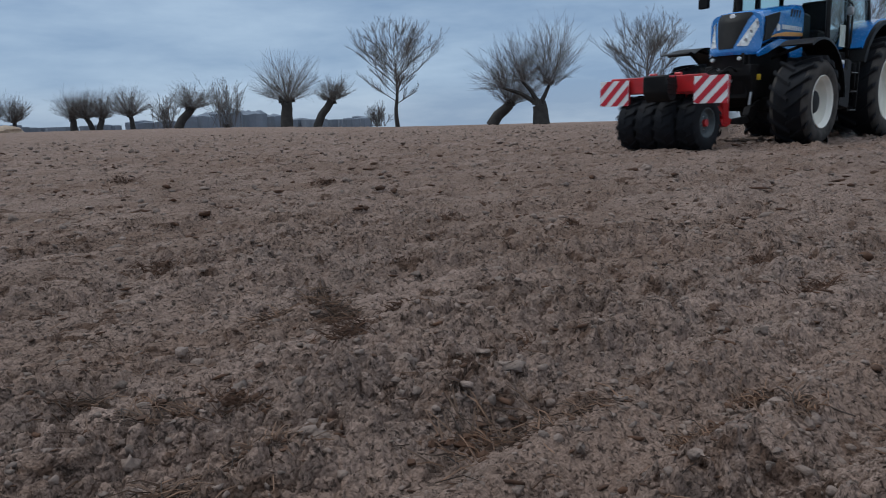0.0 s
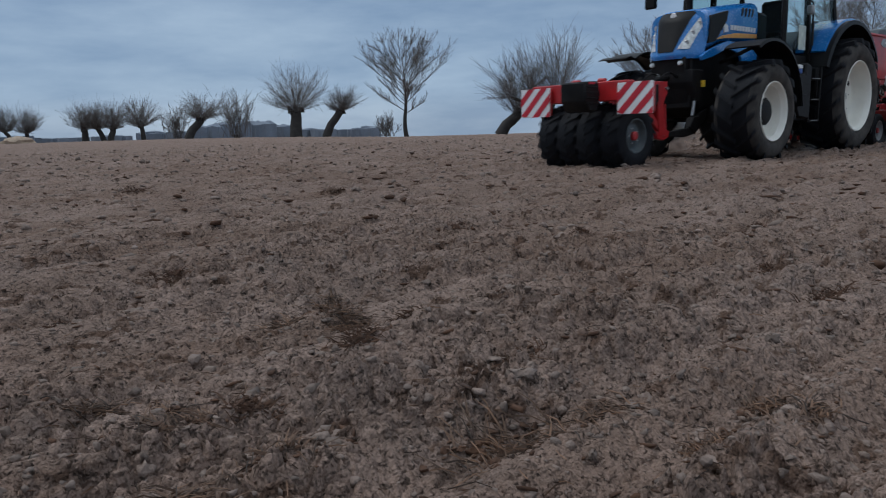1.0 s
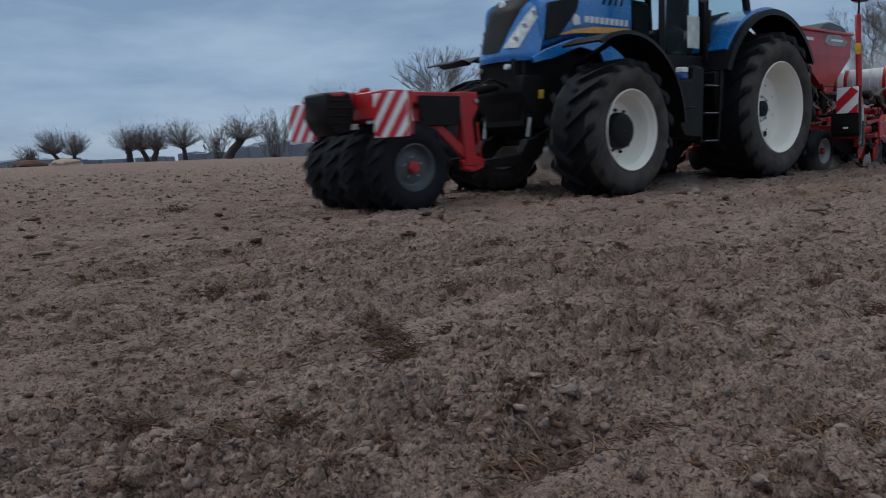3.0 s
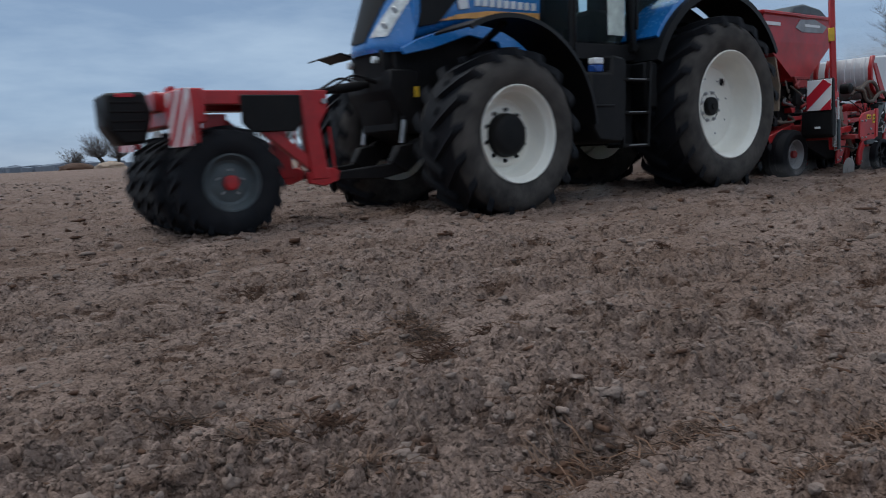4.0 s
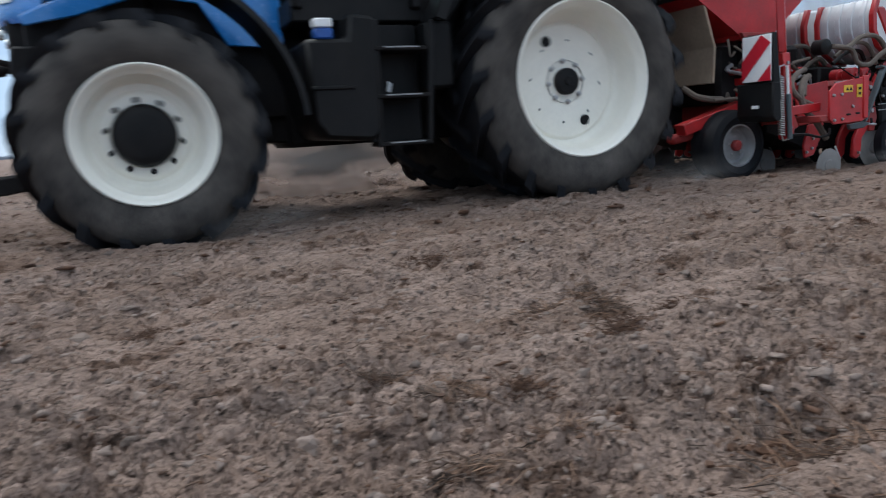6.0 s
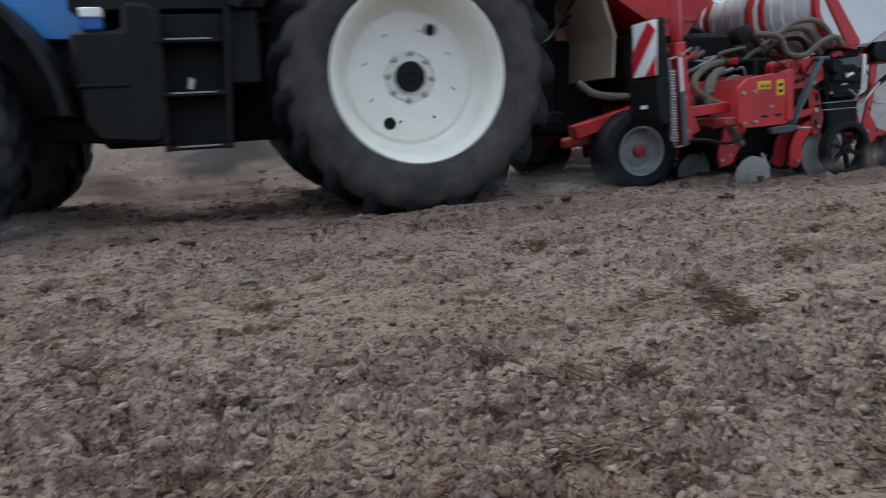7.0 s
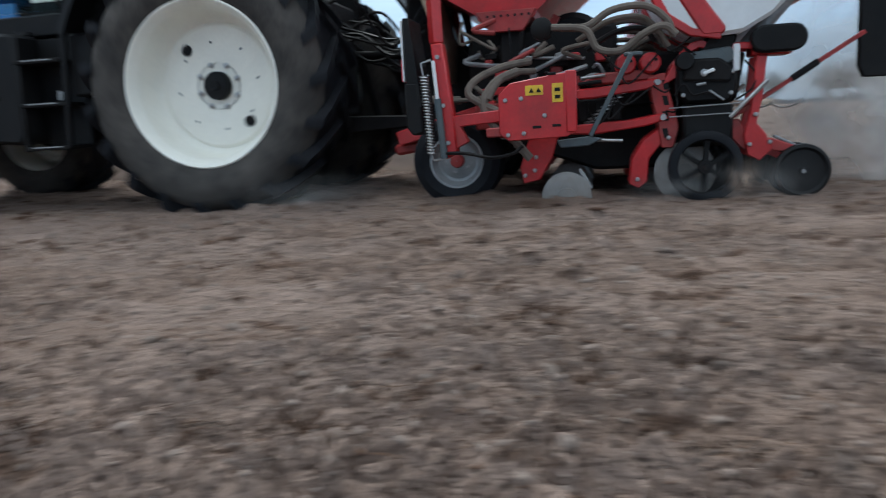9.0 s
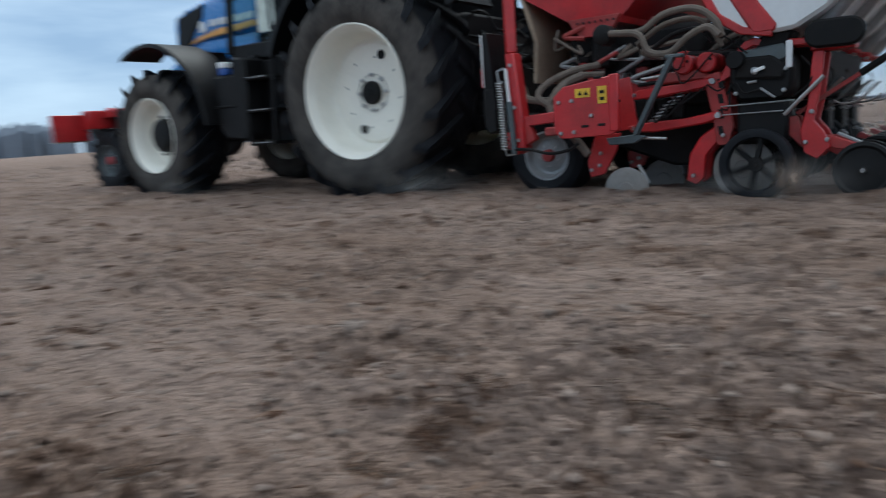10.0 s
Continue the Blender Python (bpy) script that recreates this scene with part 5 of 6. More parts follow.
def row_unit(P, y, near):
    """One planting row: head plate, parallel arms, metering box, discs, gauge and closing wheels, seed hopper. y is its middle."""
    U = part("row_unit", Mesh().prism([(5.06, 0.66), (5.13, 0.72), (5.38, 0.755), (5.44, 0.76), (5.48, 0.73), (5.49, 0.43), (5.44, 0.405), (5.11, 0.395), (5.06, 0.44)], y - 0.175, y - 0.155, 0.005), RED, P, "red planting row unit")

    def add(name, m, mat, label="", smooth=True):
        return part(name, m, mat, U, label, smooth)

    add("head_plate", Mesh().prism([(5.06, 0.66), (5.13, 0.72), (5.44, 0.76), (5.49, 0.43), (5.11, 0.395)], y + 0.155, y + 0.17, 0.004), RED)
    add("plate_edge", Mesh().box(5.44, 5.50, y - 0.185, y - 0.15, 0.43, 0.77, 0.006), RED)
    nut = Mesh().lathe([(0.001, -0.014), (0.011, -0.013), (0.014, -0.004), (0.014, 0.004)], 8).mesh("bolt", STEEL, True)
    for bx, bz in ((5.10, 0.625), (5.19, 0.63), (5.11, 0.43), (5.20, 0.435), (5.32, 0.53)):
        part("bolt", nut, STEEL, U, at=pose(bx, y - 0.176, bz))
    for sx, sz in ((5.25, 0.46), (5.36, 0.465), (5.34, 0.75), (5.46, 0.6)):
        add("slot", Mesh().box(sx, sx + 0.05, y - 0.179, y - 0.17, sz, sz + 0.015, 0.003), FRAME)
    if near:
        add("sticker", Mesh().box(5.215, 5.315, y - 0.180, y - 0.173, 0.645, 0.70, 0.001), YELLOW, "yellow warning sticker")
        add("sticker", Mesh().box(5.365, 5.425, y - 0.180, y - 0.173, 0.60, 0.705, 0.001), YELLOW, "yellow warning sticker")
        for k in range(2):
            add("pictogram", Mesh().prism([(5.235 + 0.04 * k, 0.66), (5.25 + 0.04 * k, 0.685), (5.265 + 0.04 * k, 0.66)], y - 0.183, y - 0.178, 0.0), BLACK, smooth=False)
            add("pictogram", Mesh().box(5.38, 5.41, y - 0.183, y - 0.178, 0.62 + 0.04 * k, 0.64 + 0.04 * k, 0.001), BLACK, smooth=False)
    r = y + 0.27    # the middle of the planting gear behind the head plate
    for s in (-0.1, 0.1):
        add("parallel_arm", Mesh().prism([(5.45, 0.645), (5.5, 0.672), (5.75, 0.685), (5.96, 0.712), (5.98, 0.675), (5.9, 0.648), (5.6, 0.615), (5.46, 0.61)], r + s - 0.02, r + s + 0.02, 0.008), RED)
        add("parallel_arm", Mesh().prism([(5.42, 0.45), (5.5, 0.46), (5.8, 0.475), (6.0, 0.51), (6.02, 0.47), (5.9, 0.435), (5.6, 0.40), (5.44, 0.405)], r + s - 0.02, r + s + 0.02, 0.008), RED)
        add("link_plate", Mesh().prism([(5.9, 0.72), (6.0, 0.74), (6.08, 0.42), (6.05, 0.3), (5.98, 0.3), (5.96, 0.45)], r + s - 0.012, r + s + 0.012, 0.006), DARKRED)
        add("shank", Mesh().prism([(6.0, 0.44), (5.88, 0.36), (5.81, 0.25), (5.79, 0.09), (5.85, 0.06), (5.9, 0.1), (5.91, 0.24), (5.98, 0.32), (6.06, 0.36)], r + s * 0.8 - 0.018, r + s * 0.8 + 0.018, 0.008), RED)
        add("frame_rail", Mesh().prism([(5.98, 0.66), (6.04, 0.78), (6.14, 0.895), (6.2, 0.91), (6.26, 0.885), (6.54, 0.875), (6.56, 0.835), (6.26, 0.845), (6.19, 0.865), (6.12, 0.83), (6.06, 0.7)], r + s - 0.016, r + s + 0.016, 0.006), RED)
        if near:
            add("rear_leg", Mesh().prism([(6.50, 0.80), (6.56, 0.80), (6.535, 0.55), (6.51, 0.42), (6.56, 0.36), (6.60, 0.27), (6.53, 0.20), (6.46, 0.24), (6.44, 0.36), (6.475, 0.5)], r + s - 0.014, r + s + 0.014, 0.006), RED)
            add("rear_bracket", Mesh().prism([(6.36, 0.45), (6.42, 0.45), (6.46, 0.33), (6.60, 0.33), (6.74, 0.275), (6.74, 0.24), (6.58, 0.26), (6.44, 0.27), (6.36, 0.36)], r + s * 0.7 - 0.012, r + s * 0.7 + 0.012, 0.006), DARKRED)
    add("upper_link", Mesh().prism([(5.52, 0.71), (5.6, 0.76), (5.86, 0.765), (5.96, 0.72), (5.9, 0.70), (5.6, 0.69)], r - 0.09, r + 0.09, 0.012), DARKRED)
    for dx in (5.78, 5.92):
        drum = add("spring_drum", Mesh().lathe([(0.001, -0.13), (0.014, -0.13), (0.016, -0.12), (0.05, -0.12), (0.06, -0.11), (0.06, -0.03), (0.052, -0.02), (0.052, 0.02), (0.06, 0.03), (0.06, 0.1), (0.001, 0.1)], 24, (dx, r, 0.80)), RED, "round red spring drum")
        part("hole", Mesh().lathe([(0.001, -0.004), (0.009, -0.004), (0.009, 0.004)], 8, (dx + 0.03, r - 0.121, 0.815)), FRAME, drum)
    for sz in (0.36, 0.46, 0.55, 0.64):
        add("slot", Mesh().prism([(5.995, sz), (6.025, sz), (6.015, sz + 0.055), (5.985, sz + 0.055)], r - 0.1145, r - 0.111, 0.001), BLACK, smooth=False)
    add("pivot_pin", Mesh().tube([(5.96, r - 0.135, 0.685), (5.96, r + 0.13, 0.685)], 0.017, 10), STEEL)
    add("pivot_pin", Mesh().tube([(5.99, r - 0.135, 0.48), (5.99, r + 0.13, 0.48)], 0.017, 10), STEEL)
    add("tie_bolt", Mesh().tube([(5.52, r - 0.12, 0.735), (5.66, r - 0.12, 0.745)], 0.010, 8), STEEL)
    add("tie_bolt", Mesh().tube([(5.5, r - 0.12, 0.70), (5.64, r - 0.12, 0.71)], 0.012, 8), FRAME)
    add("down_pressure_spring", coil(Mesh(), (5.55, r - 0.04, 0.46), (5.78, r - 0.04, 0.66), 0.03, 9), STEEL)
    if near:
        st = add("strut", Mesh().bar((5.80, y - 0.09, 0.84), (5.57, y - 0.09, 0.40), 0.05, 0.028, 0.004), SLATE, "dark grey slanted strut")
        part("strut_foot", Mesh().prism([(5.38, 0.385), (5.56, 0.40), (5.64, 0.385), (5.56, 0.345), (5.40, 0.34)], y - 0.105, y - 0.07, 0.006), SLATE, st)
        part("strut_top", Mesh().box(5.76, 5.86, y - 0.11, y - 0.04, 0.83, 0.85, 0.004), SLATE, st)
        add("foot_rod", Mesh().tube([(5.6, y - 0.07, 0.375), (5.75, y - 0.07, 0.365)], 0.009, 8), STEEL)
    # metering unit
    meter = add("metering_box", Mesh().prism([(6.06, 0.80), (6.12, 0.84), (6.34, 0.83), (6.40, 0.78), (6.40, 0.62), (6.36, 0.55), (6.12, 0.55), (6.06, 0.62)], r - 0.14, r + 0.14, 0.02), BLACK, "dusty black seed metering box")
    part("meter_lid", Mesh().prism([(6.09, 0.68), (6.12, 0.80), (6.30, 0.80), (6.37, 0.74), (6.36, 0.66)], r - 0.165, r - 0.138, 0.015), FRAME, meter)
    part("latch", Mesh().tube([(6.17, r - 0.17, 0.655), (6.22, r - 0.17, 0.66)], 0.008, 8), GREY, meter)
    part("drive_cover", Mesh().box(6.10, 6.38, r - 0.13, r + 0.1, 0.30, 0.55, 0.02), BLACK, meter)
    part("tie_rod", Mesh().tube([(6.02, r - 0.16, 0.53), (6.42, r - 0.16, 0.54)], 0.004, 6), GREY, meter)
    part("tie_rod", Mesh().tube([(6.02, r - 0.16, 0.48), (6.36, r - 0.16, 0.485)], 0.004, 6), GREY, meter)
    part("meter_flap", Mesh().prism([(6.13, 0.84), (6.36, 0.86), (6.40, 0.79), (6.30, 0.745), (6.12, 0.77)], r - 0.15, r - 0.128, 0.01), SLATE, meter, "dusty grey bent flap")
    part("wing_nut", Mesh().bar((6.205, r - 0.18, 0.715), (6.265, r - 0.18, 0.735), 0.016, 0.02, 0.004), SIGNWHITE, meter)
    part("wing_nut", Mesh().lathe([(0.001, -0.02), (0.02, -0.018), (0.024, 0.01)], 12, (6.21, r - 0.165, 0.72)), STEEL, meter)
    part("clip", Mesh().bar((6.24, r - 0.17, 0.62), (6.32, r - 0.17, 0.56), 0.02, 0.012, 0.003), GREY, meter)
    part("cable_loop", Mesh().curve([(6.05, r - 0.15, 0.60), (6.10, r - 0.17, 0.66), (6.15, r - 0.17, 0.60), (6.24, r - 0.17, 0.61), (6.30, r - 0.16, 0.57)], 0.006, 6), CABLE, meter)
    for bx, bz in ((6.10, 0.60), (6.36, 0.60), (6.10, 0.76), (6.37, 0.72)):
        part("bolt", nut, STEEL, meter, at=pose(bx, r - 0.142, bz))
    part("motor", Mesh().lathe([(0.001, -0.2), (0.045, -0.2), (0.052, -0.19), (0.052, -0.1)], 20, (6.105, r, 0.79)), BLACK, meter)
    stadium = [(6.69 + 0.07 * math.cos(a), 0.885 + 0.075 * math.sin(a)) for a in np.linspace(-math.pi / 2, math.pi / 2, 9)] \
        + [(6.53 + 0.07 * math.cos(a), 0.885 + 0.075 * math.sin(a)) for a in np.linspace(math.pi / 2, 1.5 * math.pi, 9)]
    if near:
        cover = add("oval_cover", Mesh().prism(stadium, r - 0.17, r - 0.08, 0.012), BLACK, "black oval drive cover")
        part("cover_bracket", Mesh().box(6.48, 6.7, r - 0.08, r + 0.1, 0.80, 0.92, 0.01), RED, cover)
    # opener, discs and wheels
    add("coulter_arm", Mesh().prism([(5.20, 0.40), (5.38, 0.41), (5.34, 0.28), (5.26, 0.14), (5.16, 0.12), (5.14, 0.22)], r - 0.14, r - 0.115, 0.006), RED)
    for bx, bz in ((5.17, 0.17), (5.23, 0.2), (5.24, 0.28)):
        part("bolt", nut, STEEL, U, at=pose(bx, r - 0.142, bz))
    d = part("coulter_disc", Mesh().lathe([(0.001, -0.012), (0.05, -0.012), (0.055, -0.004), (0.145, -0.001), (0.15, 0.002), (0.145, 0.005), (0.001, 0.006)], 40), DISC, U, "soil-caked steel coulter disc")
    SPINNING.append((d, (5.42, r - 0.16, 0.035, 0), 0.15, 1, 0.0))
    d = part("opener_disc", Mesh().lathe([(0.001, -0.012), (0.05, -0.012), (0.055, -0.004), (0.175, -0.001), (0.18, 0.002), (0.175, 0.005), (0.001, 0.006)], 40), DISC, U, "soil-caked steel opener disc")
    SPINNING.append((d, (6.12, r - 0.05, 0.15, 0), 0.18, 1, 0.0))
    add("scraper", Mesh().bar((5.5, r - 0.15, 0.2), (5.57, r - 0.15, 0.08), 0.01, 0.02, 0.002), STEEL)
    for s, sense in ((-0.2, 1), (0.2, -1)):
        g = part("gauge_wheel", Mesh().lathe([(0.155, 0.0), (0.16, -0.012), (0.185, -0.016), (0.205, -0.006), (0.21, 0.03), (0.205, 0.07), (0.16, 0.08), (0.15, 0.04), (0.155, 0.0)], 44), RUBBER, U, "black rubber gauge wheel")
        part("hub", Mesh().lathe([(0.001, -0.012), (0.014, -0.012), (0.016, 0.0), (0.04, 0.002), (0.045, 0.03)], 16), FRAME, g)
        spoke = Mesh()
        for i in range(6):
            a = 2 * math.pi * i / 6
            spoke.bar((0.03 * math.cos(a), 0.03, 0.03 * math.sin(a)), (0.156 * math.cos(a), 0.03, 0.156 * math.sin(a)), 0.03, 0.028, 0.004)
        part("spokes", spoke, BLACK, g)
        SPINNING.append((g, (6.22, r + s, 0.185, 0 if sense > 0 else 180), 0.205, sense, 0.0))
    for s, sense in ((-0.12, 1), (0.12, -1)):
        c = part("closing_wheel", Mesh().lathe([(0.001, -0.02), (0.018, -0.02), (0.02, -0.004), (0.05, 0.0), (0.12, 0.004), (0.135, -0.01), (0.152, -0.004), (0.156, 0.02), (0.15, 0.04), (0.12, 0.03)], 40), BLACK, U, "black closing wheel")
        part("hub_nut", Mesh().lathe([(0.001, -0.03), (0.012, -0.03), (0.014, -0.01)], 8), STEEL, c)
        SPINNING.append((c, (6.76, r + s, 0.135, 0 if sense > 0 else 180), 0.15, sense, 0.0))
    add("closing_arm", Mesh().bar((6.56, r, 0.27), (6.80, r, 0.15), 0.05, 0.04), RED)
    if near:
        add("lever", Mesh().bar((6.62, r - 0.02, 0.34), (6.78, r - 0.02, 0.26), 0.05, 0.014, 0.003), GREY)
    if near:
        add("rear_rod", Mesh().bar((6.40, r + 0.02, 0.46), (7.10, r + 0.02, 0.90), 0.024, 0.024, 0.003), DARKRED)
    if near:
        add("rod_grip", Mesh().tube([(6.72, r + 0.02, 0.66), (6.86, r + 0.02, 0.75)], 0.02, 8), FRAME)
    add("hook", Mesh().curve([(6.60, r - 0.05, 0.52), (6.66, r - 0.06, 0.50), (6.74, r - 0.06, 0.52), (6.76, r - 0.06, 0.55)], 0.006, 6), STEEL)
    add("wire", Mesh().curve([(6.4, r - 0.1, 0.56), (6.48, r - 0.12, 0.62), (6.5, r - 0.1, 0.7), (6.44, r - 0.1, 0.78)], 0.006, 6), CABLE)
    add("stay", Mesh().tube([(6.36, r - 0.13, 0.46), (6.56, r - 0.13, 0.66)], 0.012, 8), STEEL)
    # seed hopper: white body, red edge bands
    yy0, yy1 = y + 0.1, y + 0.68
    hop = add("seed_hopper", Mesh().prism([(6.30, 0.92), (6.14, 0.95), (6.0, 1.04), (5.93, 1.17), (5.92, 1.30), (5.97, 1.44), (6.95, 1.5), (6.95, 1.42), (6.58, 1.02), (6.42, 0.93)], yy0, yy1, 0.02), WHITE, "white plastic seed hopper with red band")
    if near:
        part("band", Mesh().prism([(6.20, 0.925), (6.31, 0.925), (6.33, 0.96), (6.04, 1.36), (5.93, 1.36)], yy0 - 0.012, yy0 + 0.03, 0.012), RED, hop, "red edge band")
    for yb in (yy0 - 0.008, yy1 - 0.04):
        part("strap", Mesh().prism([(6.30, 0.90), (6.13, 0.93), (5.983, 1.025), (5.91, 1.165), (5.90, 1.30), (5.95, 1.45), (6.0, 1.45), (5.95, 1.30), (5.96, 1.17), (6.02, 1.06), (6.15, 0.97), (6.30, 0.94)], yb, yb + 0.048, 0.006), RED, hop)
    for k in range(4):
        yb = yy0 + 0.09 + 0.12 * k
        part("hopper_rib", Mesh().prism([(6.30, 0.91), (6.133, 0.938), (5.99, 1.03), (5.918, 1.165), (5.908, 1.30), (5.96, 1.44), (6.0, 1.44), (5.95, 1.30), (5.96, 1.17), (6.02, 1.06), (6.15, 0.97), (6.30, 0.94)], yb, yb + 0.05, 0.006), WHITE, hop)
    part("tube", Mesh().tube([(6.46, r, 0.86), (6.75, r, 1.2)], 0.045, 12), GREY, hop)
    part("hopper_neck", Mesh().prism([(6.24, 0.93), (6.4, 0.93), (6.36, 0.80), (6.18, 0.80)], r - 0.12, r + 0.1, 0.012), FRAME, hop)
    # dusty air hoses over the unit
    runs = [[(5.36, 1.03), (5.55, 1.0), (5.62, 0.89), (5.75, 0.87), (5.87, 0.95), (5.98, 0.985), (6.05, 0.93)],
            [(5.36, 1.03), (5.55, 1.02), (5.70, 1.10), (5.88, 1.11), (6.0, 1.03), (6.04, 0.93)],
            [(5.50, 0.95), (5.68, 1.05), (5.86, 1.06), (5.96, 0.98), (6.02, 0.88)],
            [(5.55, 0.90), (5.72, 0.99), (5.88, 1.0), (5.95, 0.92)]]
    for k, run in enumerate(runs[:4 if near else 2]):
        dy = (-0.02, 0.06, 0.14, 0.2)[k]
        add("air_hose", Mesh().curve([(a, y + dy + 0.1 * (k == 0) * (6 - a), c) for a, c in run], 0.020 if k < 2 else 0.016, 8, 10, 0.08), HOSE if k < 3 else CABLE, "ribbed dusty air hose" if k < 3 else "")
    rnd = random.Random(int(y * 100) + 50)
    for k in range(9 if near else 3):
        a0, c0 = rnd.uniform(5.5, 6.3), rnd.uniform(0.55, 0.95)
        add("wire", Mesh().curve([(a0, r - 0.1 + rnd.uniform(-0.04, 0.1), c0), (a0 + rnd.uniform(-0.1, 0.15), r - 0.15, c0 - rnd.uniform(0.02, 0.12)), (a0 + rnd.uniform(0.05, 0.25), r - 0.12, c0 + rnd.uniform(-0.1, 0.1))], 0.0055, 6), CABLE)
    for bx, bz in ((5.95, 0.69), (5.99, 0.49), (6.02, 0.36), (6.50, 0.47), (6.58, 0.31), (6.47, 0.3), (5.84, 0.12), (6.53, 0.83), (5.47, 0.64), (5.46, 0.43)):
        part("bolt", nut, STEEL if rnd.random() < 0.6 else DARKRED, U, at=pose(bx, r - 0.118, bz))
    add("neck_panel", Mesh().box(6.37, 6.405, r - 0.16, r - 0.142, 0.72, 0.87, 0.006), WHITE)
    for k in range(3):
        add("clod_guard", Mesh().prism([(5.50 + 0.1 * k, 0.60), (5.56 + 0.1 * k, 0.61), (5.55 + 0.1 * k, 0.48), (5.50 + 0.1 * k, 0.48)], r - 0.03, r + 0.05, 0.005), FRAME)
    add("fan_end", Mesh().lathe([(0.001, -0.05), (0.05, -0.05), (0.064, -0.04), (0.064, 0.06)], 20, (5.30, y + 0.1, 1.03)), BLACK)
    add("fertiliser_hose", Mesh().curve([(5.15, y + 0.1, 0.80), (5.02, y + 0.05, 0.74), (4.95, y, 0.62), (5.0, y - 0.02, 0.50), (5.1, y - 0.02, 0.42), (5.22, y - 0.02, 0.28)], 0.026, 8, 8, 0.07), HOSE, "ribbed dusty hose")
    add("feed_hose", Mesh().curve([(5.22, y + 0.2, 0.86), (5.05, y + 0.12, 0.83), (4.9, y + 0.05, 0.76), (4.86, y, 0.68), (4.95, y, 0.61), (5.06, y - 0.02, 0.56)], 0.022, 8, 8, 0.07), HOSE)
    add("feed_hose", Mesh().curve([(5.24, y + 0.22, 0.80), (5.1, y + 0.1, 0.79), (5.02, y + 0.03, 0.72), (4.98, y, 0.64)], 0.02, 8, 8, 0.07), HOSE)
    add("thin_hose", Mesh().curve([(4.70, y - 0.1, 0.34), (4.85, y - 0.13, 0.335), (5.0, y - 0.14, 0.305), (5.12, y - 0.12, 0.32), (5.18, y - 0.08, 0.36)], 0.011, 6), CABLE)
    return U


def build_planter():
    P = thing("planter", None, None, "red row-crop planter with white seed hoppers drawn behind the tractor", "planter")
    part("tool_bar", Mesh().box(4.86, 5.02, 0.02, 2.4, 0.46, 0.62, 0.01), DARKRED, P)
    part("tool_bar", Mesh().box(4.98, 5.12, -0.36, 2.76, 0.42, 0.475, 0.008), DARKRED, P)
    part("headstock", Mesh().prism([(4.3, 0.42), (4.42, 0.40), (4.9, 0.48), (4.9, 0.64), (4.55, 1.15), (4.35, 1.15)], 1.08, 1.14, 0.01), FRAME, P)
    part("headstock", Mesh().prism([(4.3, 0.42), (4.42, 0.40), (4.9, 0.48), (4.9, 0.64), (4.55, 1.15), (4.35, 1.15)], 1.6, 1.68, 0.01), FRAME, P)
    for y in (0.42, 1.98):
        part("draft_beam", Mesh().bar((4.25, y, 0.42), (4.95, y, 0.6), 0.12, 0.1, 0.008), RED, P)
        part("draft_beam", Mesh().bar((4.20, y + 0.08, 0.34), (4.8, y + 0.08, 0.42), 0.1, 0.08, 0.02), DARKRED, P)
    # fertiliser hopper
    y0, y1 = 0.32, 2.08
    hop = Mesh()
    rings = [((4.15, 5.72), 1.93, 0.0), ((4.15, 5.72), 1.62, 0.0), ((4.84, 5.24), 1.2, 0.03), ((4.86, 5.22), 1.16, 0.03)]
    for (xa, xb), z, ins in rings:
        hop.v += [(xa, y0 + ins, z), (xb, y0 + ins, z), (xb, y1 - ins, z), (xa, y1 - ins, z)]
    hop.f += [(i * 4 + j, i * 4 + (j + 1) % 4, (i + 1) * 4 + (j + 1) % 4, (i + 1) * 4 + j) for i in range(3) for j in range(4)] + [(12, 13, 14, 15), (0, 3, 2, 1)]
    H = part("fertiliser_hopper", hop, RED, P, "large red fertiliser hopper", smooth=False)
    part("hopper_rim", Mesh().box(4.11, 5.76, y0 - 0.03, y1 + 0.03, 1.925, 1.965, 0.01), RED, H)
    part("hopper_cover", Mesh().prism([(4.75, 1.96), (4.85, 2.06), (5.1, 2.10), (5.5, 2.06), (5.7, 1.96)], y0 + 0.02, y1 - 0.02, 0.02), SLATE, H, "grey domed hopper cover")
    part("logo_plate", Mesh().prism([(4.85, 1.80), (4.95, 1.90), (5.3, 1.92), (5.6, 1.84), (5.5, 1.76), (5.0, 1.75)], y0 - 0.008, y0 + 0.004, 0.003), GREY, H)
    part("logo_bar", Mesh().box(5.05, 5.42, y0 - 0.012, y0 - 0.006, 1.82, 1.85, 0.001), SIGNWHITE, H)
    part("name_bar", Mesh().box(4.16, 4.5, y0 - 0.012, y0 + 0.002, 1.80, 1.84, 0.001), SIGNWHITE, H)
    part("outlet_flange", Mesh().prism([(4.84, 1.215), (5.24, 1.215), (5.15, 1.08), (4.93, 1.08)], y0 + 0.0, y0 + 0.05, 0.005), DARKRED, H)
    for i in range(7):
        part("flange_hole", Mesh().lathe([(0.001, -0.004), (0.009, -0.004), (0.009, 0.004)], 8, (4.92 + 0.045 * i, y0 - 0.002, 1.18)), BLACK, H)
    part("outlet", Mesh().box(4.98, 5.14, y0 + 0.06, y0 + 0.2, 0.86, 1.16, 0.02), FRAME, H)
    part("outlet_flange", Mesh().prism([(4.84, 1.215), (5.24, 1.215), (5.15, 1.08), (4.93, 1.08)], y1 - 0.05, y1, 0.005), DARKRED, H)
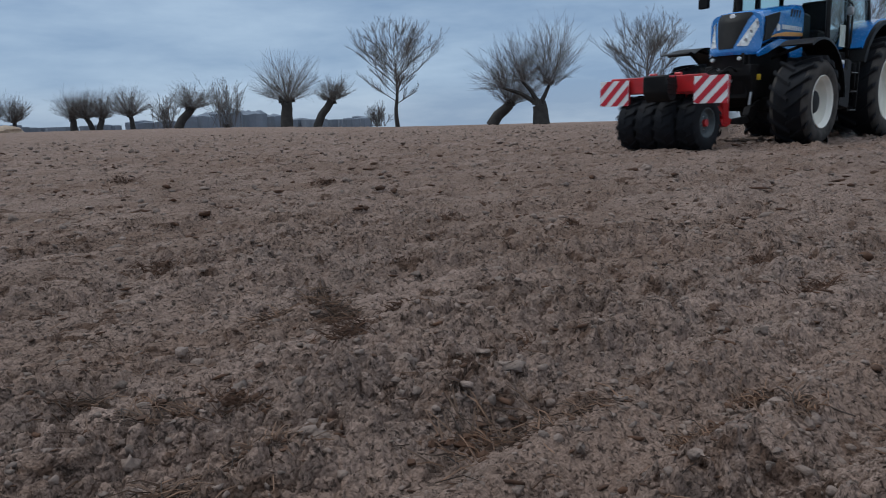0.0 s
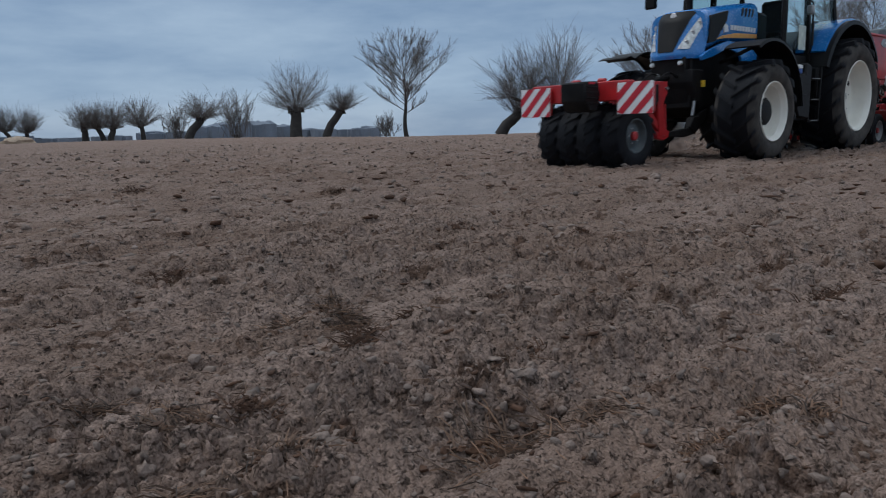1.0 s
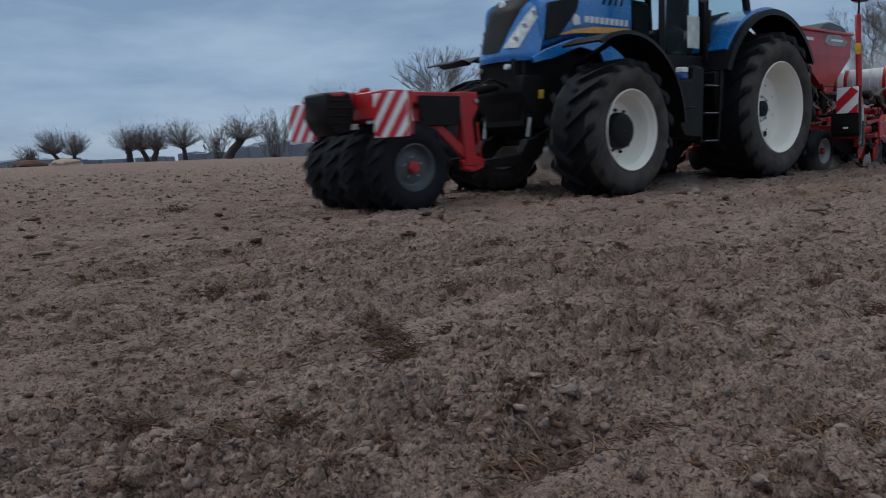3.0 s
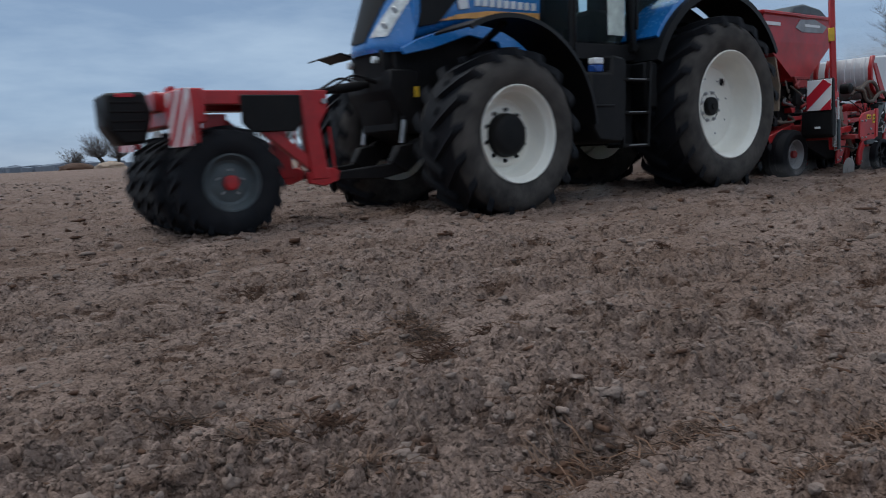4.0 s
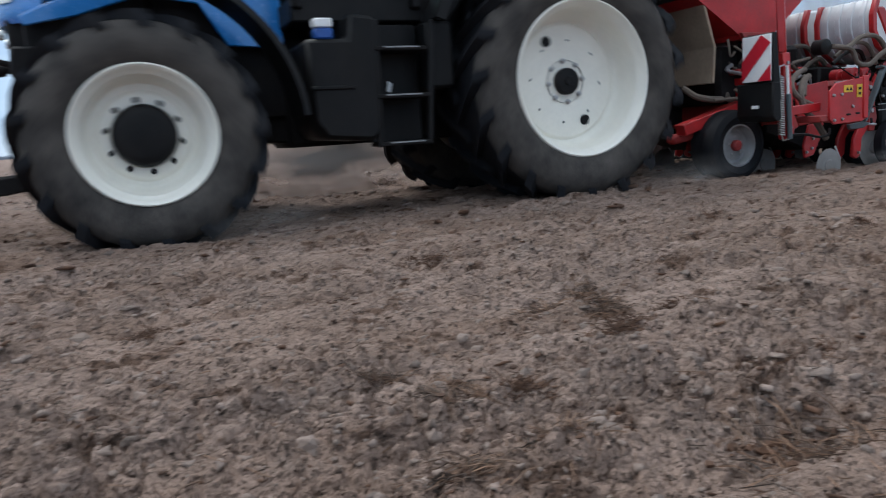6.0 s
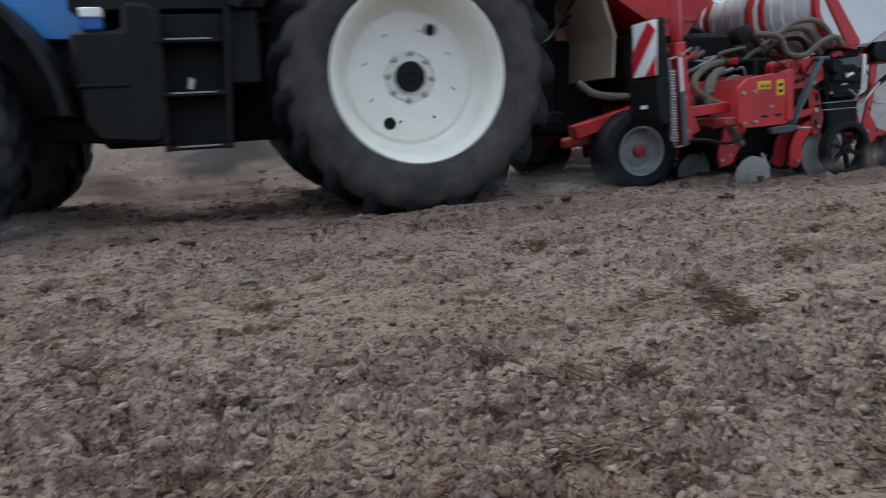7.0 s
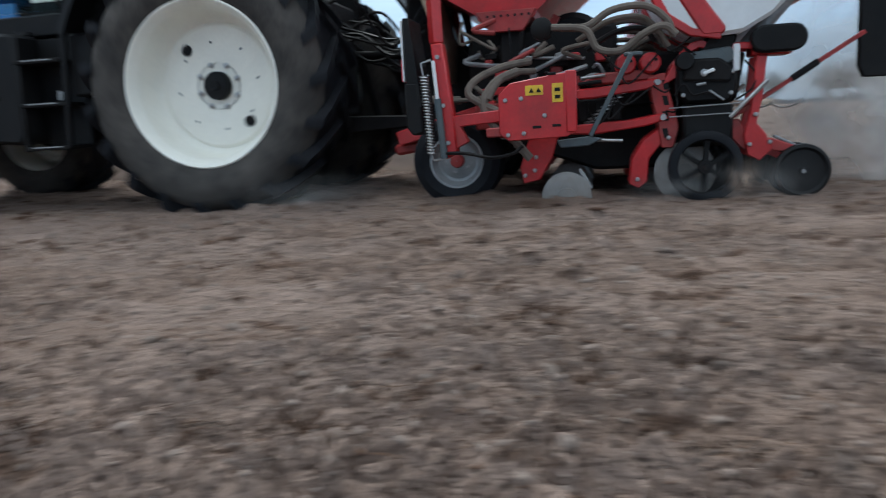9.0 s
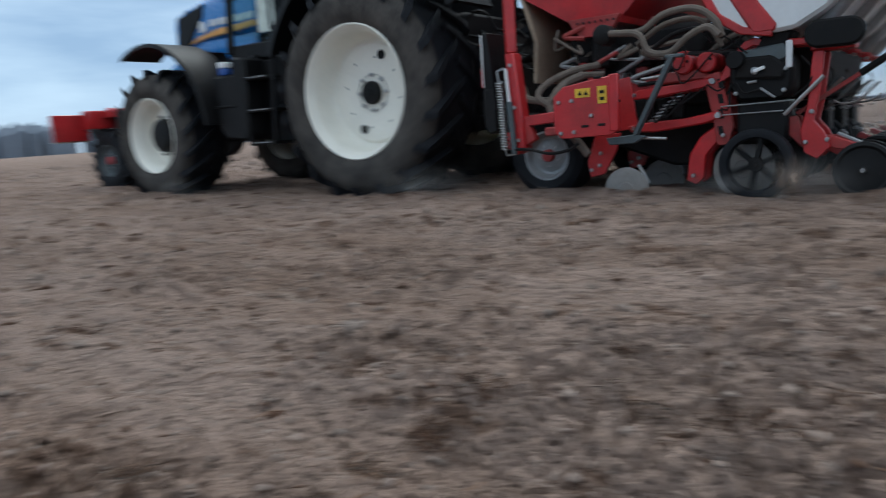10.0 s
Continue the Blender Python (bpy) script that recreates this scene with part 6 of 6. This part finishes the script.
    part("front_panel", Mesh().prism([(4.42, 1.5), (4.45, 1.5), (4.58, 1.1), (4.56, 0.8), (4.53, 0.8), (4.55, 1.1)], 0.34, 1.05, 0.006), BEIGE, P, "beige dusty curved panel")
    part("hopper_leg", Mesh().bar((4.8, 1.1, 0.6), (4.6, 1.1, 1.5), 0.06, 0.06), FRAME, P)
    part("hopper_leg", Mesh().bar((5.0, 0.7, 0.6), (5.35, 0.7, 1.2), 0.05, 0.05), DARKRED, P)
    part("hopper_leg", Mesh().bar((4.6, 1.8, 0.6), (4.4, 1.8, 1.6), 0.06, 0.06), RED, P)
    part("fan_housing", Mesh().lathe([(0.001, 0.7), (0.2, 0.7), (0.24, 0.74), (0.24, 0.95), (0.2, 1.0), (0.001, 1.0)], 28, (5.45, 0, 0.98)), FRAME, P)
    # three near-black blocks added for the deep shade under hopper and between rows
    part("shade_fill_upper", Mesh().box(4.75, 5.75, 0.5, 1.9, 0.62, 1.12, 0.04), FRAME, P)
    part("shade_fill_low", Mesh().prism([(5.1, 0.64), (6.3, 0.6), (6.3, 0.3), (6.0, 0.16), (5.6, 0.16), (5.1, 0.34)], 0.3, 2.1, 0.02), FRAME, P)
    part("shade_fill_rear", Mesh().prism([(5.7, 0.9), (6.5, 0.85), (6.45, 0.55), (5.7, 0.55)], 0.25, 2.15, 0.02), FRAME, P)
    rnd = random.Random(31)
    for i in range(16):
        x, z, yy = rnd.uniform(4.8, 5.8), rnd.uniform(0.7, 1.08), rnd.uniform(0.3, 0.48)
        part("pipe", Mesh().curve([(x, yy, z), (x + rnd.uniform(-0.15, 0.15), yy - 0.04, z + rnd.uniform(-0.1, 0.1)), (x + rnd.uniform(-0.3, 0.3), yy, z + rnd.uniform(-0.15, 0.12))], rnd.uniform(0.008, 0.018), 7), rnd.choice((CABLE, HOSE, GREY, DARKRED)), P)
    for i in range(12):
        x, z = rnd.uniform(4.85, 5.7), rnd.uniform(0.7, 1.05)
        a, c = rnd.uniform(0.03, 0.09), rnd.uniform(0.03, 0.07)
        part("valve_block", Mesh().box(x, x + a, 0.40, 0.52, z, z + c, 0.008), rnd.choice((DARKRED, FRAME, GREY, RED, FRAME)), P)
    part("red_rail", Mesh().bar((4.85, 0.38, 0.70), (5.75, 0.38, 0.74), 0.05, 0.05, 0.006), RED, P)
    part("hanging_wire", Mesh().curve([(5.06, 0.3, 1.1), (5.07, 0.28, 0.95), (5.06, 0.28, 0.82), (5.1, 0.28, 0.78), (5.13, 0.28, 0.83)], 0.005, 6), CABLE, P)
    part("front_frame", Mesh().box(4.2, 4.42, 1.0, 2.0, 0.4, 1.6, 0.03), FRAME, P)
    # row marker, spring and warning board
    post = part("marker_arm", Mesh().bar((4.69, -0.24, 0.98), (4.66, -0.20, 2.08), 0.075, 0.06, 0.008), RED, P, "red upright marker arm")
    part("arm_foot", Mesh().prism([(4.66, 0.98), (4.73, 0.98), (4.775, 0.56), (4.79, 0.34), (4.72, 0.30), (4.70, 0.5)], -0.28, -0.18, 0.008), RED, post)
    part("arm_bracket", Mesh().bar((4.74, -0.22, 0.52), (5.1, -0.22, 0.545), 0.08, 0.07, 0.006), RED, post)
    part("bracket_tab", Mesh().prism([(4.74, 0.5), (4.80, 0.52), (4.86, 0.4), (4.74, 0.34)], -0.26, -0.2, 0.006), DARKRED, post)
    part("spring", coil(Mesh(), (4.615, -0.29, 0.80), (4.635, -0.29, 0.34), 0.024, 26, 0.0055), STEEL, post, "bright coil spring")
    part("spring_hook", Mesh().tube([(4.61, -0.29, 0.80), (4.60, -0.29, 0.87), (4.66, -0.29, 0.885)], 0.007, 6), STEEL, post)
    part("spring_hook", Mesh().tube([(4.635, -0.29, 0.34), (4.65, -0.29, 0.30), (4.72, -0.29, 0.31)], 0.007, 6), STEEL, post)
    part("damper_rod", Mesh().tube([(4.675, -0.3, 0.88), (4.69, -0.3, 0.66)], 0.011, 8), SIGNWHITE, post)
    part("damper_tube", Mesh().tube([(4.69, -0.3, 0.66), (4.715, -0.3, 0.31)], 0.021, 10), SLATE, post)
    part("arm_band", Mesh().bar((4.668, -0.212, 1.55), (4.665, -0.206, 1.7), 0.08, 0.065, 0.004), YELLOW, post)
    part("sensor_stalk", Mesh().curve([(4.66, -0.2, 2.0), (4.68, -0.2, 2.15), (4.67, -0.2, 2.25)], 0.014, 8), BLACK, post)
    part("sensor", Mesh().box(4.58, 4.80, -0.27, -0.13, 2.25, 2.29, 0.01), BLACK, post, "black flat sensor head")
    for i, bz in enumerate((0.40, 0.62, 0.9)):
        part("bolt", Mesh().bolt(4.74 - 0.02 * i, -0.282, bz, 0.014, 0.012), STEEL, post)
    holder = part("board_holder", Mesh().prism([(4.50, 0.76), (4.58, 0.76), (4.60, 0.47), (4.54, 0.45), (4.50, 0.5)], -0.325, 0.04, 0.01), BLACK, P, "black plastic lamp carrier")
    board(holder, 4.49, -0.31, -0.03, 0.77, 1.12, True, 0.012, 2)
    part("board_back", Mesh().prism([(4.51, 1.13), (4.545, 1.13), (4.60, 0.62), (4.57, 0.6), (4.51, 0.72)], -0.32, -0.02, 0.004), BLACK, holder)
    part("lamp_label", Mesh().box(4.485, 4.50, -0.19, -0.13, 0.56, 0.585, 0.001), SIGNWHITE, holder)
    part("elbow_hose", Mesh().curve([(4.35, 0.5, 0.78), (4.42, 0.42, 0.70), (4.55, 0.40, 0.67), (4.7, 0.4, 0.66)], 0.028, 8, 8, 0.06), HOSE, P)
    # carrying wheels
    for y, s in ((0.20, 1), (2.2, -1)):
        small_wheel(P, "carrying_wheel", 4.69, y, 0.262, 0.305, 0.27, 0.175, GREY, DARKRED, sense=s, label="grey steel wheel with red hub")
        part("wheel_fork", Mesh().bar((4.69, y + 0.31 * s, 0.26), (4.9, y + 0.31 * s, 0.55), 0.03, 0.08), RED, P)
    # rear flap
    part("rear_flap", Mesh().prism([(7.12, 1.4), (7.46, 1.4), (7.46, 0.70), (7.43, 0.645), (7.15, 0.65), (7.12, 0.72)], 0.24, 0.29, 0.008), BLACK, P, "black rear marker flap")
    part("rear_beam", Mesh().box(6.9, 6.98, -0.2, 2.6, 1.2, 1.3, 0.01), RED, P)
    for i in range(5):
        row_unit(P, -0.2 + 0.7 * i, i == 0)
    return P


def puff(cloud, x, y, z, w, h, deep, mat, seed):
    """One billow: a lumpy shell that bulges towards -y, in its own unit space."""
    m = Mesh()
    n = 22
    for i in range(n + 1):
        for j in range(n + 1):
            u, v = -1 + 2 * i / n, -1 + 2 * j / n
            k = max(0.0, 1 - u * u - v * v)
            lump = noise.noise(Vector((u * 2, v * 2, seed)))
            m.v.append((u, -math.sqrt(k) * (0.8 + 0.5 * lump), v))
    q = n + 1
    m.f = [(i * q + j, (i + 1) * q + j, (i + 1) * q + j + 1, i * q + j + 1) for i in range(n) for j in range(n)
           if (-1 + 2 * (i + 0.5) / n) ** 2 + (-1 + 2 * (j + 0.5) / n) ** 2 < 1.05]
    ob = part("billow", m, mat, cloud)
    ob.matrix_basis = Matrix.LocRotScale((x, y, z), None, (w, deep, h))


def build_dust():
    trail = thing("dust_cloud", None, None, "pale cloud of dust trailing behind the planter", "dust", kind="stuff")
    for i, (x, y, z, w, h) in enumerate([(8.2, 1.3, 0.6, 1.6, 1.5), (9.4, 1.5, 0.7, 2.2, 1.7), (11.5, 2.0, 0.9, 3.0, 1.9), (8.6, 3.0, 1.0, 3.0, 2.2), (13.5, 3.2, 1.0, 4.0, 2.2)]):
        puff(trail, x, y, z, w, h, 0.5, HAZE, i * 3.1)
    puff(trail, 6.5, -0.16, 0.06, 0.4, 0.26, 0.1, THIN, 50)
    puff(trail, 6.42, -0.13, 0.10, 0.13, 0.16, 0.06, SPRAY, 71)
    puff(trail, 6.0, -0.1, 0.04, 0.3, 0.14, 0.06, THIN, 77)
    puff(trail, 7.4, 0.9, 0.5, 1.0, 1.0, 0.3, HAZE, 61)
    wheel = thing("wheel_dust", None, None, "thin pale dust raised by the wheels", "dust", kind="stuff")
    for i, (x, y, z, w, h, mat) in enumerate([(0.6, -0.1, 0.05, 0.5, 0.2, THIN), (3.8, -0.1, 0.06, 0.7, 0.24, THIN), (1.5, 2.75, 0.25, 2.4, 0.85, HAZE), (4.6, 2.85, 0.35, 2.6, 0.95, HAZE), (-1.0, 3.1, 0.15, 1.6, 0.45, THIN)]):
        puff(wheel, x, y, z, w, h, 0.2, mat, 20 + i * 2.7)
    return [trail, wheel]


TRACTOR = build_tractor()
PACKER = build_packer()
PLANTER = build_planter()
DUST = build_dust()


def motions():
    for ob in (TRACTOR, PACKER, PLANTER, *DUST):
        walk(ob, [(t, pose(x, TRACK_Y, 0)) for t, x in TRAVEL])
    for ob, (x, y, z, turn), R, sense, first in SPINNING:
        rows = []
        for k in range(151):
            t = k / 15
            a = math.degrees(first + (travel(6.5) - travel(t)) / R)
            rows.append((t, pose(x, y, z, 0, -a * sense, turn)))
        walk(ob, rows)


motions()
